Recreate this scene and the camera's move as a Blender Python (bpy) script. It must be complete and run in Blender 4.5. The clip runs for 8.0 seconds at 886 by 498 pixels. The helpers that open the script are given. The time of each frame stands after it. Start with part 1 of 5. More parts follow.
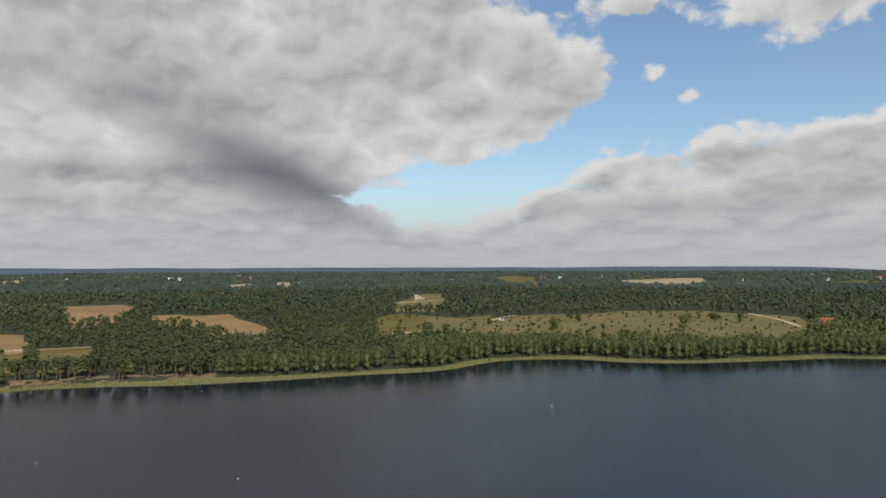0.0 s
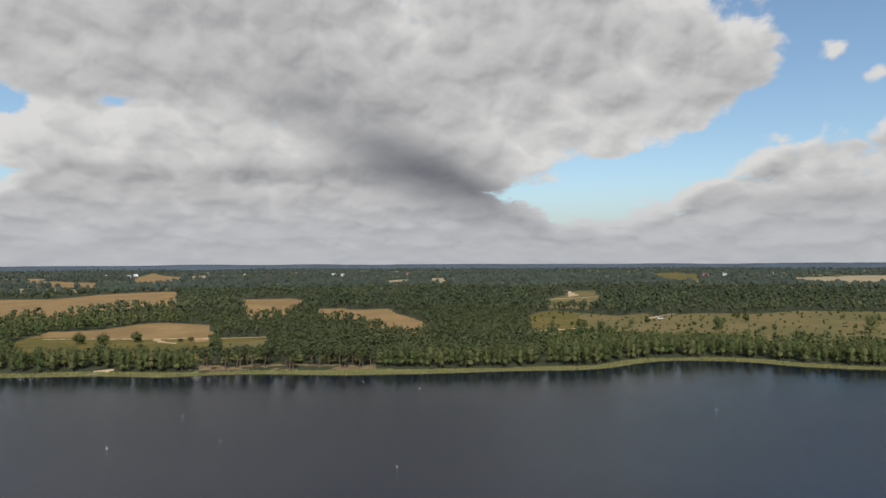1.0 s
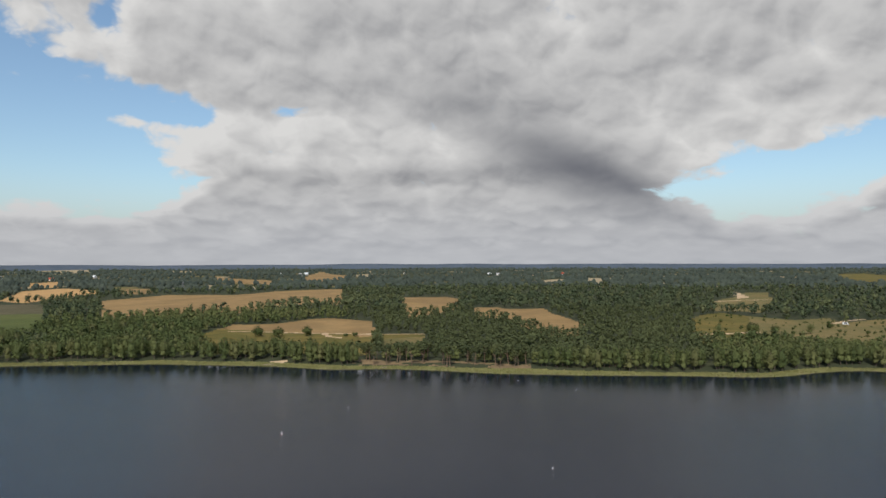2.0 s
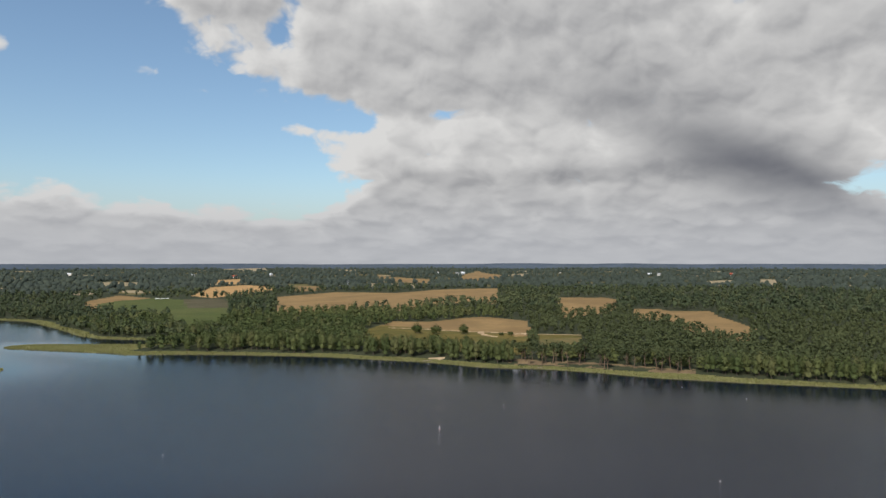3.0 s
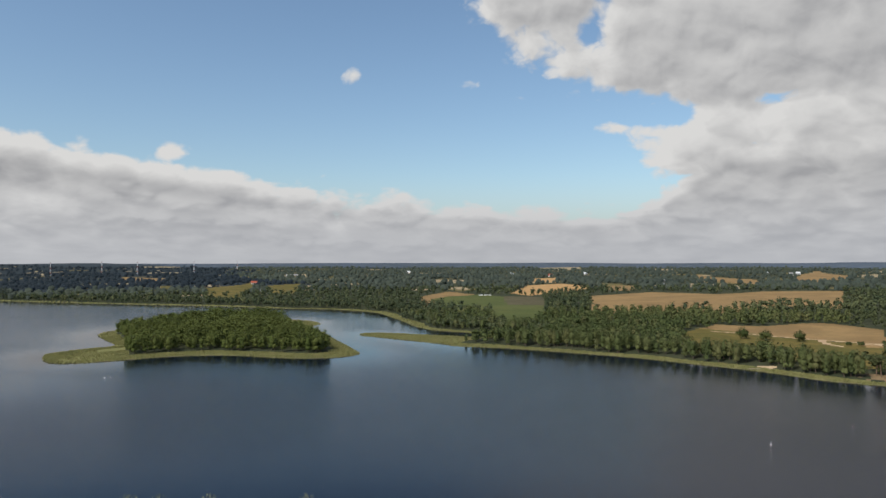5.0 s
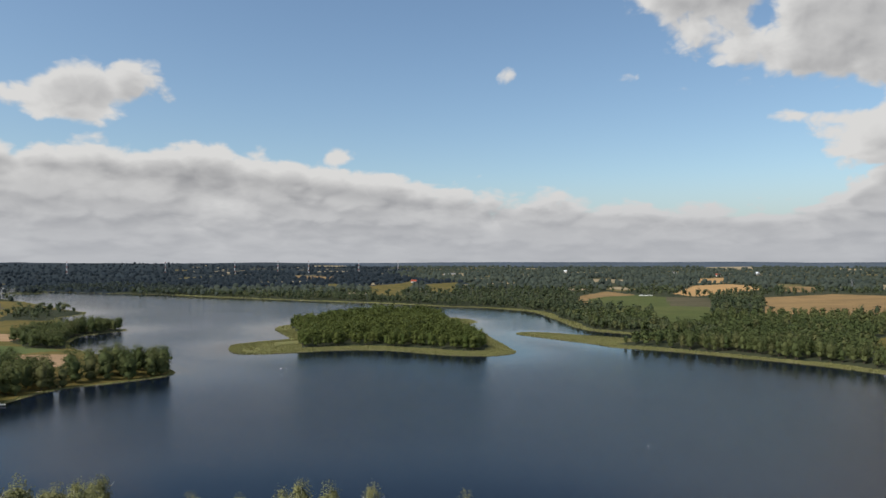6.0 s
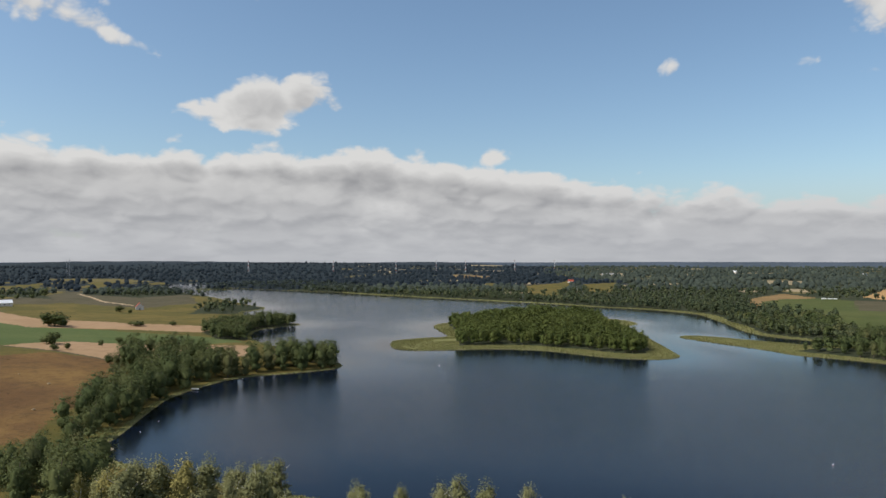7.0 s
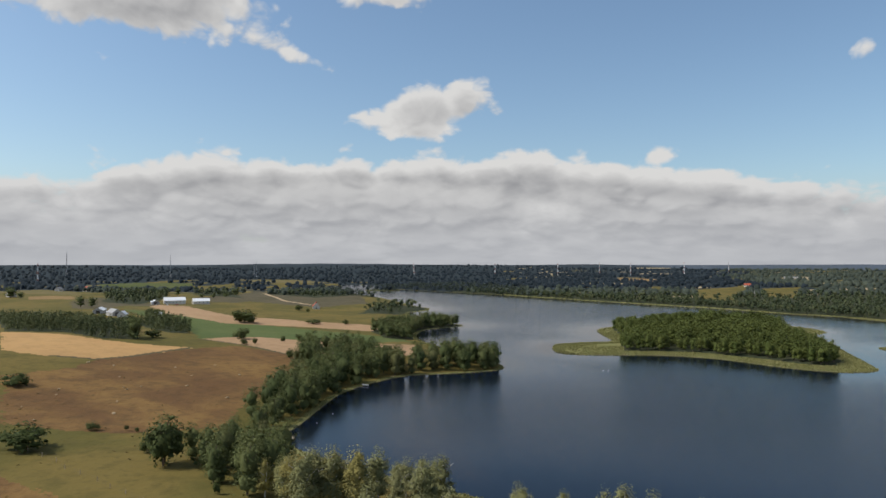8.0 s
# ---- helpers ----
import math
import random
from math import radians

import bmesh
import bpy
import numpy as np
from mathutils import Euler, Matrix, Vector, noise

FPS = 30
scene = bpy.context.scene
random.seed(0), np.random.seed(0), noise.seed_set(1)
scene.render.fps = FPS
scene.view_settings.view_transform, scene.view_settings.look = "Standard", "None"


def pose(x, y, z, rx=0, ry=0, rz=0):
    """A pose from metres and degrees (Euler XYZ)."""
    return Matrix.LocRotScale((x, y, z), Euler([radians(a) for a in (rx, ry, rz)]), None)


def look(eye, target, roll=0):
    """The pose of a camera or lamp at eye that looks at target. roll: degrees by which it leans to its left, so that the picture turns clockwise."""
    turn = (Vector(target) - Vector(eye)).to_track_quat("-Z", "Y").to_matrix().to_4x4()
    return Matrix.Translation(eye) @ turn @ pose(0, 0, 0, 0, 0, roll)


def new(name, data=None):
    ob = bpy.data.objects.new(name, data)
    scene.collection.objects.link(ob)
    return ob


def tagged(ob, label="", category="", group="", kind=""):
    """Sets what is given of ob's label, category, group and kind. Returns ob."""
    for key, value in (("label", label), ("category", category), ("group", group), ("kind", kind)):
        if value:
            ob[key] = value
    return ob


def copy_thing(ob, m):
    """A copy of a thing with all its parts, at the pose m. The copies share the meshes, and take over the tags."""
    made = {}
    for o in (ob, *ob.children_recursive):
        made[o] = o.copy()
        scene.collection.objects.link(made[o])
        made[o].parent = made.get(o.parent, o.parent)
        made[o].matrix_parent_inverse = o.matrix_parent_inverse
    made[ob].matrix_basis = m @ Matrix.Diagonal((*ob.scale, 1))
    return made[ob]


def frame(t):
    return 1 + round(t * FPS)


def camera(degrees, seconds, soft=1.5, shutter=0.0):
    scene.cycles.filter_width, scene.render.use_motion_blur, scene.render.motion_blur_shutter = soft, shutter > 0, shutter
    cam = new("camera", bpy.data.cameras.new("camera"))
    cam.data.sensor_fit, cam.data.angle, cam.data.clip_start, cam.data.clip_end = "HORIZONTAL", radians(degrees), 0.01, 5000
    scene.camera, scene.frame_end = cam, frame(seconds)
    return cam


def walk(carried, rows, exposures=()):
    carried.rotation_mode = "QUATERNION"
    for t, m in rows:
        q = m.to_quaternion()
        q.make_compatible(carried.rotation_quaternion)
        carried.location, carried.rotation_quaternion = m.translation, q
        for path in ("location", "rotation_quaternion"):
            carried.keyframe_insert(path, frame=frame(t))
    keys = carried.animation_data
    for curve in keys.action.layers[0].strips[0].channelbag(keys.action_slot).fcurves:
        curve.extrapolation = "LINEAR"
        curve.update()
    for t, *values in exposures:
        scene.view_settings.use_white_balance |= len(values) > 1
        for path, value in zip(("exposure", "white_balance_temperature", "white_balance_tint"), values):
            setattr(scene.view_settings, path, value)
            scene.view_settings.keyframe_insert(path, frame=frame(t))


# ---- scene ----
# The camera hangs still in the air over the near bank and pans to its left.
cam = camera(64.84, 8.0)
EYE = 62.0
ROWS = [
    # seconds, yaw, pitch, roll
    (0.0, 0.00, 1.38, 0.19),
    (0.2, 2.42, 1.28, 0.22),
    (0.4, 4.86, 1.13, 0.25),
    (0.5, 6.09, 1.11, 0.26),
    (1.0, 12.48, 1.12, 0.24),
    (1.5, 18.83, 1.12, 0.21),
    (3.0, 37.86, 1.09, 0.01),
    (3.5, 44.22, 1.08, 0.02),
    (4.0, 50.56, 1.08, 0.04),
    (4.5, 56.87, 1.06, 0.04),
    (6.0, 75.96, 0.98, 0.11),
    (6.5, 82.34, 0.97, 0.08),
    (7.0, 88.72, 0.96, 0.04),
    (7.5, 95.15, 0.94, -0.02),
    (7.7, 97.80, 1.00, 0.00),
    (8.0, 101.91, 1.17, 0.04),
]
walk(cam, [(t, pose(0, 0, EYE, 90 + pitch, 0, yaw) @ pose(0, 0, 0, 0, 0, -roll)) for t, yaw, pitch, roll in ROWS])

# ---------------------------------------------------------------- sky, clouds and sun
SUN_TURN, SUN_HIGH = 196.0, 47.0  # degrees to the left of +Y, degrees up
SKY_STRENGTH = 0.10
world = bpy.data.worlds.new("sky")
scene.world = world
world.use_nodes = True
W = world.node_tree
W.nodes.clear()


def wire(tree, value, socket):
    if isinstance(value, bpy.types.NodeSocket):
        tree.links.new(value, socket)
    else:
        socket.default_value = value


def mth(tree, op, a, b=0.0, c=0.0):
    n = tree.nodes.new("ShaderNodeMath")
    n.operation = op
    for k, v in enumerate((a, b, c)):
        wire(tree, v, n.inputs[k])
    return n.outputs[0]


def step(tree, value, low, high, to_low=0.0, to_high=1.0):
    n = tree.nodes.new("ShaderNodeMapRange")
    n.interpolation_type = "SMOOTHSTEP"
    for k, v in zip(("Value", "From Min", "From Max", "To Min", "To Max"), (value, low, high, to_low, to_high)):
        wire(tree, v, n.inputs[k])
    return n.outputs["Result"]


def blend(tree, factor, a, b, how="MIX"):
    n = tree.nodes.new("ShaderNodeMix")
    n.data_type, n.blend_type = "RGBA", how
    wire(tree, factor, n.inputs["Factor"])
    for sock, v in ((n.inputs[6], a), (n.inputs[7], b)):
        wire(tree, v if isinstance(v, bpy.types.NodeSocket) else (*v, 1.0), sock)
    return n.outputs[2]


def fbm(tree, vector, size, detail=6.0, rough=0.55, warp=0.0):
    n = tree.nodes.new("ShaderNodeTexNoise")
    wire(tree, vector, n.inputs["Vector"])
    for k, v in (("Scale", size), ("Detail", detail), ("Roughness", rough), ("Distortion", warp)):
        n.inputs[k].default_value = v
    return n.outputs["Fac"]


def ramp(tree, value, points):
    """A broken line through (x, y) points, level past its ends."""
    total = points[0][1]
    for (x0, y0), (x1, y1) in zip(points, points[1:]):
        n = tree.nodes.new("ShaderNodeMapRange")
        for k, v in zip(("Value", "From Min", "From Max", "To Min", "To Max"), (value, x0, x1, 0.0, y1 - y0)):
            wire(tree, v, n.inputs[k])
        total = mth(tree, "ADD", total, n.outputs["Result"])
    return total


# The great cloud over the north: its left and right edges in degrees left of +Y, by height
GREAT_LEFT = [(4, 40), (7, 46), (9, 49), (12.5, 48.5), (14.8, 54), (20, 62), (30, 72)]
GREAT_RIGHT = [(4.5, 8), (6.5, 3.5), (8.5, -1), (10.5, -8), (13, -13), (16, -16), (20.6, -7), (28, -4)]
# the top of the low bank that rings the horizon, by direction
BANK_TOP = [(-36, 12), (-32.4, 11.6), (-22.7, 10.4), (-15.7, 10.4), (-9, 7.6), (-5.4, 5.2), (-2, 3.8), (3, 3.8), (7, 6), (12, 9), (41, 9), (46, 5.6), (50, 4.4), (53, 4.2), (58, 5), (68, 5.9), (76, 6.3), (84, 7.2), (95, 8.8), (110, 9.1), (123, 8.1), (134, 7)]
# single clouds and gaps: degrees left of +Y, degrees up, half widths, amount, lean
CLOUD_MASSES = [
    (102.6, 12.6, 4.2, 2.5, 0.92, 0.0), (106.5, 11.2, 4.2, 1.4, 0.62, 0.0), (127, 20.3, 12.5, 4.2, 1.15, 0.0), (114.5, 16.4, 4.6, 1.1, 0.62, 0.25), (107, 21.6, 4.2, 1.7, 1.0, 0.0),
    (-15.5, 20.4, 4.2, 1.9, 0.95, 0.0), (-28, 19.6, 7.5, 3.4, 1.1, 0.0), (-17, 14.7, 1.4, 1.2, 0.58, 0.0), (-19.5, 13.0, 1.1, 0.8, 0.58, 0.0), (-1.5, 8.6, 2.2, 0.7, 0.5, 0.0),
    (70.5, 14.7, 1.6, 1.3, 0.95, -0.1), (84.9, 8.4, 2.0, 1.0, 0.72, 0.0), (61.5, 14.0, 2.4, 0.8, 0.36, 0.0), (56.5, 13.0, 1.6, 0.5, 0.34, 0.0), (49.5, 10.6, 2.0, 0.6, 0.45, 0.0),
    (50.6, 18.3, 1.3, 2.2, -0.32, -0.3), (38, 12.0, 3.2, 0.6, -0.50, 0.0), (46, 11.2, 3.6, 0.7, -0.50, 0.0), (45, 3.6, 2.6, 0.8, 0.3, 0.0),
]
# where the clouds are thick and their undersides dark
CLOUD_SHADES = [(13.5, 7.3, 8.5, 2.3, 0.74, 0.42), (18.5, 10.4, 13, 4.2, 0.30, 0.40), (-22, 4.6, 14, 1.1, 0.24, 0.0), (32, 5.4, 9, 1.2, 0.14, 0.1), (-22, 8.3, 6, 0.7, 0.16, 0.1)]


def build_sky():
    tree = W
    sky = tree.nodes.new("ShaderNodeTexSky")
    sky.sky_type, sky.sun_disc = "NISHITA", False
    sky.sun_elevation, sky.sun_rotation = radians(SUN_HIGH), radians(-SUN_TURN)
    sky.air_density, sky.dust_density, sky.ozone_density = 1.0, 1.2, 2.0
    co = tree.nodes.new("ShaderNodeTexCoord").outputs["Generated"]
    sep = tree.nodes.new("ShaderNodeSeparateXYZ")
    tree.links.new(co, sep.inputs[0])
    x, y, z = sep.outputs
    turn = mth(tree, "MULTIPLY", mth(tree, "ARCTAN2", mth(tree, "MULTIPLY", x, -1.0), y), 57.2958)
    high = mth(tree, "MULTIPLY", mth(tree, "ARCSINE", z), 57.2958)

    def bump(at, t0, h0, wt, wh, amount, lean=0.0):
        """A soft swelling round a direction."""
        dt = mth(tree, "SUBTRACT", at[0], t0)
        dh = mth(tree, "SUBTRACT", mth(tree, "SUBTRACT", at[1], h0), mth(tree, "MULTIPLY", dt, lean))
        q = mth(tree, "ADD", mth(tree, "POWER", mth(tree, "ABSOLUTE", mth(tree, "DIVIDE", dt, wt)), 2.0),
                mth(tree, "POWER", mth(tree, "ABSOLUTE", mth(tree, "DIVIDE", dh, wh)), 2.0))
        return mth(tree, "MULTIPLY", mth(tree, "EXPONENT", mth(tree, "MULTIPLY", q, -1.0)), amount)

    def amount(at):
        """How much cloud there is by direction, and the height over the bank's top."""
        inner = mth(tree, "MINIMUM", mth(tree, "SUBTRACT", at[0], ramp(tree, at[1], GREAT_RIGHT)), mth(tree, "SUBTRACT", ramp(tree, at[1], GREAT_LEFT), at[0]))
        great = step(tree, inner, -7.0, 8.0, -0.62, 0.50)
        for b in CLOUD_MASSES:
            great = mth(tree, "ADD", great, bump(at, *b))
        over = mth(tree, "SUBTRACT", at[1], ramp(tree, at[0], BANK_TOP))
        bank = step(tree, over, -3.3, 2.6, 0.55, -0.62)
        return mth(tree, "MINIMUM", mth(tree, "MAXIMUM", great, bank), 0.6), over

    def billows(at, detail):
        """Heaped cloud; the rows crowd together towards the horizon."""
        up = mth(tree, "MAXIMUM", at[1], -1.5)
        rows = mth(tree, "LOGARITHM", mth(tree, "ADD", mth(tree, "DIVIDE", up, 2.5), 1.0), 2.71828)
        vec = tree.nodes.new("ShaderNodeCombineXYZ")
        tree.links.new(mth(tree, "MULTIPLY", at[0], 0.1), vec.inputs[0])
        tree.links.new(mth(tree, "ADD", mth(tree, "MULTIPLY", rows, 0.85), mth(tree, "MULTIPLY", up, 0.088)), vec.inputs[1])
        vec.inputs[2].default_value = 7.7
        big = fbm(tree, vec.outputs[0], 0.9, detail, 0.5, 0.0)
        drift = tree.nodes.new("ShaderNodeTexNoise")
        drift.inputs["Scale"].default_value, drift.inputs["Detail"].default_value = 3.0, min(detail, 3.0)
        tree.links.new(vec.outputs[0], drift.inputs["Vector"])
        add = tree.nodes.new("ShaderNodeVectorMath")
        add.operation = "MULTIPLY_ADD"
        tree.links.new(drift.outputs["Color"], add.inputs[0])
        add.inputs[1].default_value = (0.26, 0.26, 0.0)
        tree.links.new(vec.outputs[0], add.inputs[2])
        heaps = tree.nodes.new("ShaderNodeTexVoronoi")
        heaps.voronoi_dimensions, heaps.feature, heaps.normalize = "2D", "SMOOTH_F1", True
        for key, value in (("Scale", 2.3), ("Detail", min(detail, 3.0)), ("Roughness", 0.5), ("Lacunarity", 2.2), ("Smoothness", 0.22)):
            heaps.inputs[key].default_value = value
        tree.links.new(add.outputs[0], heaps.inputs["Vector"])
        return mth(tree, "ADD", mth(tree, "MULTIPLY", mth(tree, "SUBTRACT", big, 0.5), 1.5), mth(tree, "MULTIPLY", mth(tree, "SUBTRACT", 0.34, heaps.outputs["Distance"]), 1.35))

    def moved(dt, dh):
        return mth(tree, "ADD", turn, dt), mth(tree, "ADD", high, dh)

    here = moved(0.0, 0.0)
    cover, over = amount(here)
    n0 = billows(here, 6.0)
    dens = mth(tree, "ADD", n0, cover)
    above = moved(0.55, 1.0)
    soft0, soft1 = mth(tree, "ADD", billows(here, 1.0), cover), mth(tree, "ADD", billows(above, 1.0), amount(above)[0])
    fine1 = billows(moved(0.2, 0.35), 5.0)
    mask = step(tree, dens, -0.06, 0.22)
    form = step(tree, mth(tree, "SUBTRACT", soft0, soft1), -0.46, 0.46, -0.19, 0.19)
    fine = step(tree, mth(tree, "SUBTRACT", n0, fine1), -0.30, 0.30, -0.12, 0.12)
    # thin cloud shines, thick cloud greys
    thick = step(tree, dens, 0.05, 0.62, 0.92, 0.66)
    relief = mth(tree, "MULTIPLY", mth(tree, "ADD", form, fine), step(tree, dens, 0.25, 0.85, 1.0, 0.45))
    light = mth(tree, "ADD", relief, thick)
    # the bank's heads stand bright before grey feet, and smaller rows follow below
    depth = mth(tree, "SUBTRACT", over, mth(tree, "MULTIPLY", soft0, 0.9))
    heads = mth(tree, "SUBTRACT", step(tree, depth, -1.9, -0.5, 0.0, 0.16), mth(tree, "MULTIPLY", step(tree, depth, -3.6, -2.4), step(tree, depth, -2.4, -1.5, 0.17, 0.0)))
    light = mth(tree, "ADD", light, mth(tree, "MULTIPLY", heads, step(tree, high, 11.0, 12.5, 1.0, 0.0)))
    wave = mth(tree, "SINE", mth(tree, "ADD", mth(tree, "MULTIPLY", high, 3.6), mth(tree, "MULTIPLY", n0, 9.0)))
    light = mth(tree, "ADD", light, mth(tree, "MULTIPLY", wave, step(tree, high, 3.5, 6.5, 0.07, 0.0)))
    for d in CLOUD_SHADES:
        light = mth(tree, "MULTIPLY", light, mth(tree, "SUBTRACT", 1.0, bump(here, *d)))
    light = mth(tree, "MINIMUM", mth(tree, "MAXIMUM", light, 0.0), 1.08)
    k = 1.0 / SKY_STRENGTH
    tone = blend(tree, light, (0.105 * k, 0.112 * k, 0.137 * k), (0.69 * k, 0.685 * k, 0.675 * k))
    blue = blend(tree, 1.0, sky.outputs[0], (1.28, 1.35, 1.33), "MULTIPLY")
    colour = blend(tree, mask, blue, tone)
    # pale air low over the land
    low = step(tree, high, -1.0, 7.5, 0.80, 0.0)
    colour = blend(tree, low, colour, (0.445 * k, 0.46 * k, 0.495 * k))
    back = tree.nodes.new("ShaderNodeBackground")
    tree.links.new(colour, back.inputs["Color"])
    back.inputs["Strength"].default_value = SKY_STRENGTH
    out = tree.nodes.new("ShaderNodeOutputWorld")
    tree.links.new(back.outputs[0], out.inputs[0])


build_sky()

sun = new("sun", bpy.data.lights.new("sun", "SUN"))
sun.data.energy, sun.data.angle, sun.data.color = 3.85, radians(0.6), (1.0, 0.94, 0.84)
sun.matrix_basis = look((-200 * math.sin(radians(SUN_TURN)), 200 * math.cos(radians(SUN_TURN)), 200 * math.tan(radians(SUN_HIGH))), (0, 0, 0))
scene.view_settings.exposure = 0.0


# ---------------------------------------------------------------- the lie of the land
def smooth_outline(points, cuts=4):
    """A closed outline rounded by Catmull-Rom through its corners."""
    p = np.array(points, float)
    a, b, c, d = np.roll(p, 1, 0), p, np.roll(p, -1, 0), np.roll(p, -2, 0)
    out = []
    for k in range(cuts):
        s = k / cuts
        out.append(0.5 * (2 * b + (c - a) * s + (2 * a - 5 * b + 4 * c - d) * s**2 + (3 * b - a - 3 * c + d) * s**3))
    return np.stack(out, 1).reshape(-1, 2)


def inside(poly, x, y):
    res = np.zeros(x.shape, bool)
    px, py = poly[:, 0], poly[:, 1]
    qx, qy = np.roll(px, -1), np.roll(py, -1)
    for x0, y0, x1, y1 in zip(px, py, qx, qy):
        if y0 == y1:
            continue
        cross = (y0 > y) != (y1 > y)
        res ^= cross & (x < (x1 - x0) * (y - y0) / (y1 - y0) + x0)
    return res


def edge_distance(poly, x, y):
    best = np.full(x.shape, 1e9)
    for (x0, y0), (x1, y1) in zip(poly, np.roll(poly, -1, 0)):
        dx, dy = x1 - x0, y1 - y0
        s = np.clip(((x - x0) * dx + (y - y0) * dy) / (dx * dx + dy * dy + 1e-9), 0, 1)
        best = np.minimum(best, (x - x0 - s * dx) ** 2 + (y - y0 - s * dy) ** 2)
    return np.sqrt(best)


# Open water of the lake, its bank going round from the east by the north to the west and back below the camera
NORTH_BANK = [
    (520, 430), (400, 446), (330, 455), (287, 458), (260, 463), (227, 456), (186, 447), (148, 442), (114, 448), (95, 459), (73, 463), (43, 458),
    (20, 438), (5, 420), (-15, 408), (-43, 400), (-82, 384), (-110, 374), (-142, 365), (-172, 362), (-203, 355),
    (-231, 340), (-269, 336), (-312, 323), (-345, 312), (-378, 294), (-420, 268), (-452, 240),
]
SPIT_BANK = [
    (-470, 236), (-512, 220), (-553, 204), (-567, 209), (-566, 226), (-530, 258), (-496, 284), (-497, 300), (-520, 300), (-560, 278), (-598, 276),
    (-640, 284), (-690, 294), (-740, 302), (-803, 308), (-876, 277),
]
WEST_BANK = [
    (-920, 230), (-1010, 160), (-1074, 92), (-1140, 30), (-1226, -60), (-1370, -185), (-1500, -343), (-1630, -470), (-1850, -600), (-1900, -680),
    (-1560, -618), (-1400, -500), (-1240, -390), (-1060, -290), (-960, -235), (-920, -212), (-865, -216), (-840, -222), (-740, -180), (-690, -128),
    (-668, -128), (-630, -150), (-560, -140), (-500, -105), (-455, -76), (-426, -54), (-404, -52), (-388, -72), (-372, -99),
]
SOUTH_BANK = [
    (-345, -111), (-317, -116), (-290, -114), (-258, -110), (-230, -106), (-212, -86), (-197, -58), (-180, -20), (-168, 15), (-150, 50), (-118, 92),
    (-60, 128), (20, 142), (130, 140), (300, 100), (520, 60), (760, 180), (680, 360),
]
LAKE = smooth_outline(NORTH_BANK + SPIT_BANK + WEST_BANK + SOUTH_BANK)
ISLAND = smooth_outline([
    (-444, 161), (-434, 140), (-444, 114), (-476, 82), (-488, 48), (-484, 20), (-482, -8), (-494, -24), (-535, -27), (-550, -16), (-560, 0), (-572, 16),
    (-620, 10), (-668, 6), (-700, 24), (-745, 60), (-765, 110), (-762, 165), (-720, 202), (-680, 206), (-655, 190), (-600, 182), (-517, 172), (-466, 166),
])
ISLET = smooth_outline([(-1500, -440), (-1545, -425), (-1600, -470), (-1590, -510), (-1540, -510), (-1500, -475)])
HILLS = [
    # x, y, height, spread
    (-3970, -2110, 20, 130), (-3400, -3100, 14, 260), (-4650, -1000, 12, 350),
    (-4300, -300, 15, 800), (-4200, -1700, 16, 700), (-2900, -3200, 14, 800), (-3300, -2600, 12, 300), (-3900, -700, 8, 300),
    (-270, -270, 17, 120), (-420, -420, 10, 160), (-900, -640, 8, 240),
    (60, 1500, 7, 400), (-500, 900, 6, 260), (-1500, 700, 8, 420), (700, 900, 6, 300),
]


def shore_distance(x, y):
    """Metres from the water's edge: land is positive, open water negative."""
    near = np.minimum(np.minimum(edge_distance(LAKE, x, y), edge_distance(ISLAND, x, y)), edge_distance(ISLET, x, y))
    wet = inside(LAKE, x, y) & ~inside(ISLAND, x, y) & ~inside(ISLET, x, y)
    return np.where(wet, -near, near)


def waves(x, y, size, seed):
    """A soft rolling of the ground, between -1 and 1."""
    g = np.random.RandomState(seed)
    total = np.zeros(x.shape)
    for k in range(6):
        turn, phase, long = g.uniform(0, 6.28), g.uniform(0, 6.28), size * g.uniform(0.6, 1.6)
        total += np.sin((x * np.cos(turn) + y * np.sin(turn)) * 6.28 / long + phase)
    return total / 6


def land_height(x, y, d):
    far = np.hypot(x, y)
    up = np.clip(d - 9, 0, None)
    z = np.where(d > 0, 0.15 + 0.02 * np.clip(d, 0, 9), np.clip(0.2 * d, -3, 0))
    z = z + 2.2 * (1 - np.exp(-up / 14)) + 0.0082 * np.minimum(up, 2000)
    swell = 1 - np.exp(-up / 120)
    for hx, hy, high, spread in HILLS:
        z = z + swell * high * np.exp(-((x - hx) ** 2 + (y - hy) ** 2) / (2 * spread**2))
    z = z + swell * (2.2 * waves(x, y, 330, 3) + 8.5 * waves(x, y, 1100, 4) * np.clip(far / 2500, 0, 1))
    return z


# ---------------------------------------------------------------- materials
def material(name, rough=0.8, spec=0.3):
    m = bpy.data.materials.new(name)
    m.use_nodes = True
    t = m.node_tree
    b = t.nodes["Principled BSDF"]
    b.inputs["Roughness"].default_value = rough
    b.inputs["Specular IOR Level"].default_value = spec
    return m, t, b


def scaled(tree, sx, sy, sz, turn=0.0):
    co = tree.nodes.new("ShaderNodeTexCoord").outputs["Object"]
    mp = tree.nodes.new("ShaderNodeMapping")
    mp.inputs["Scale"].default_value = (sx, sy, sz)
    mp.inputs["Rotation"].default_value = (0, 0, radians(turn))
    tree.links.new(co, mp.inputs["Vector"])
    return mp.outputs[0]


def bumped(tree, shader, height, strength, distance):
    n = tree.nodes.new("ShaderNodeBump")
    n.inputs["Strength"].default_value, n.inputs["Distance"].default_value = strength, distance
    tree.links.new(height, n.inputs["Height"])
    tree.links.new(n.outputs[0], shader.inputs["Normal"])


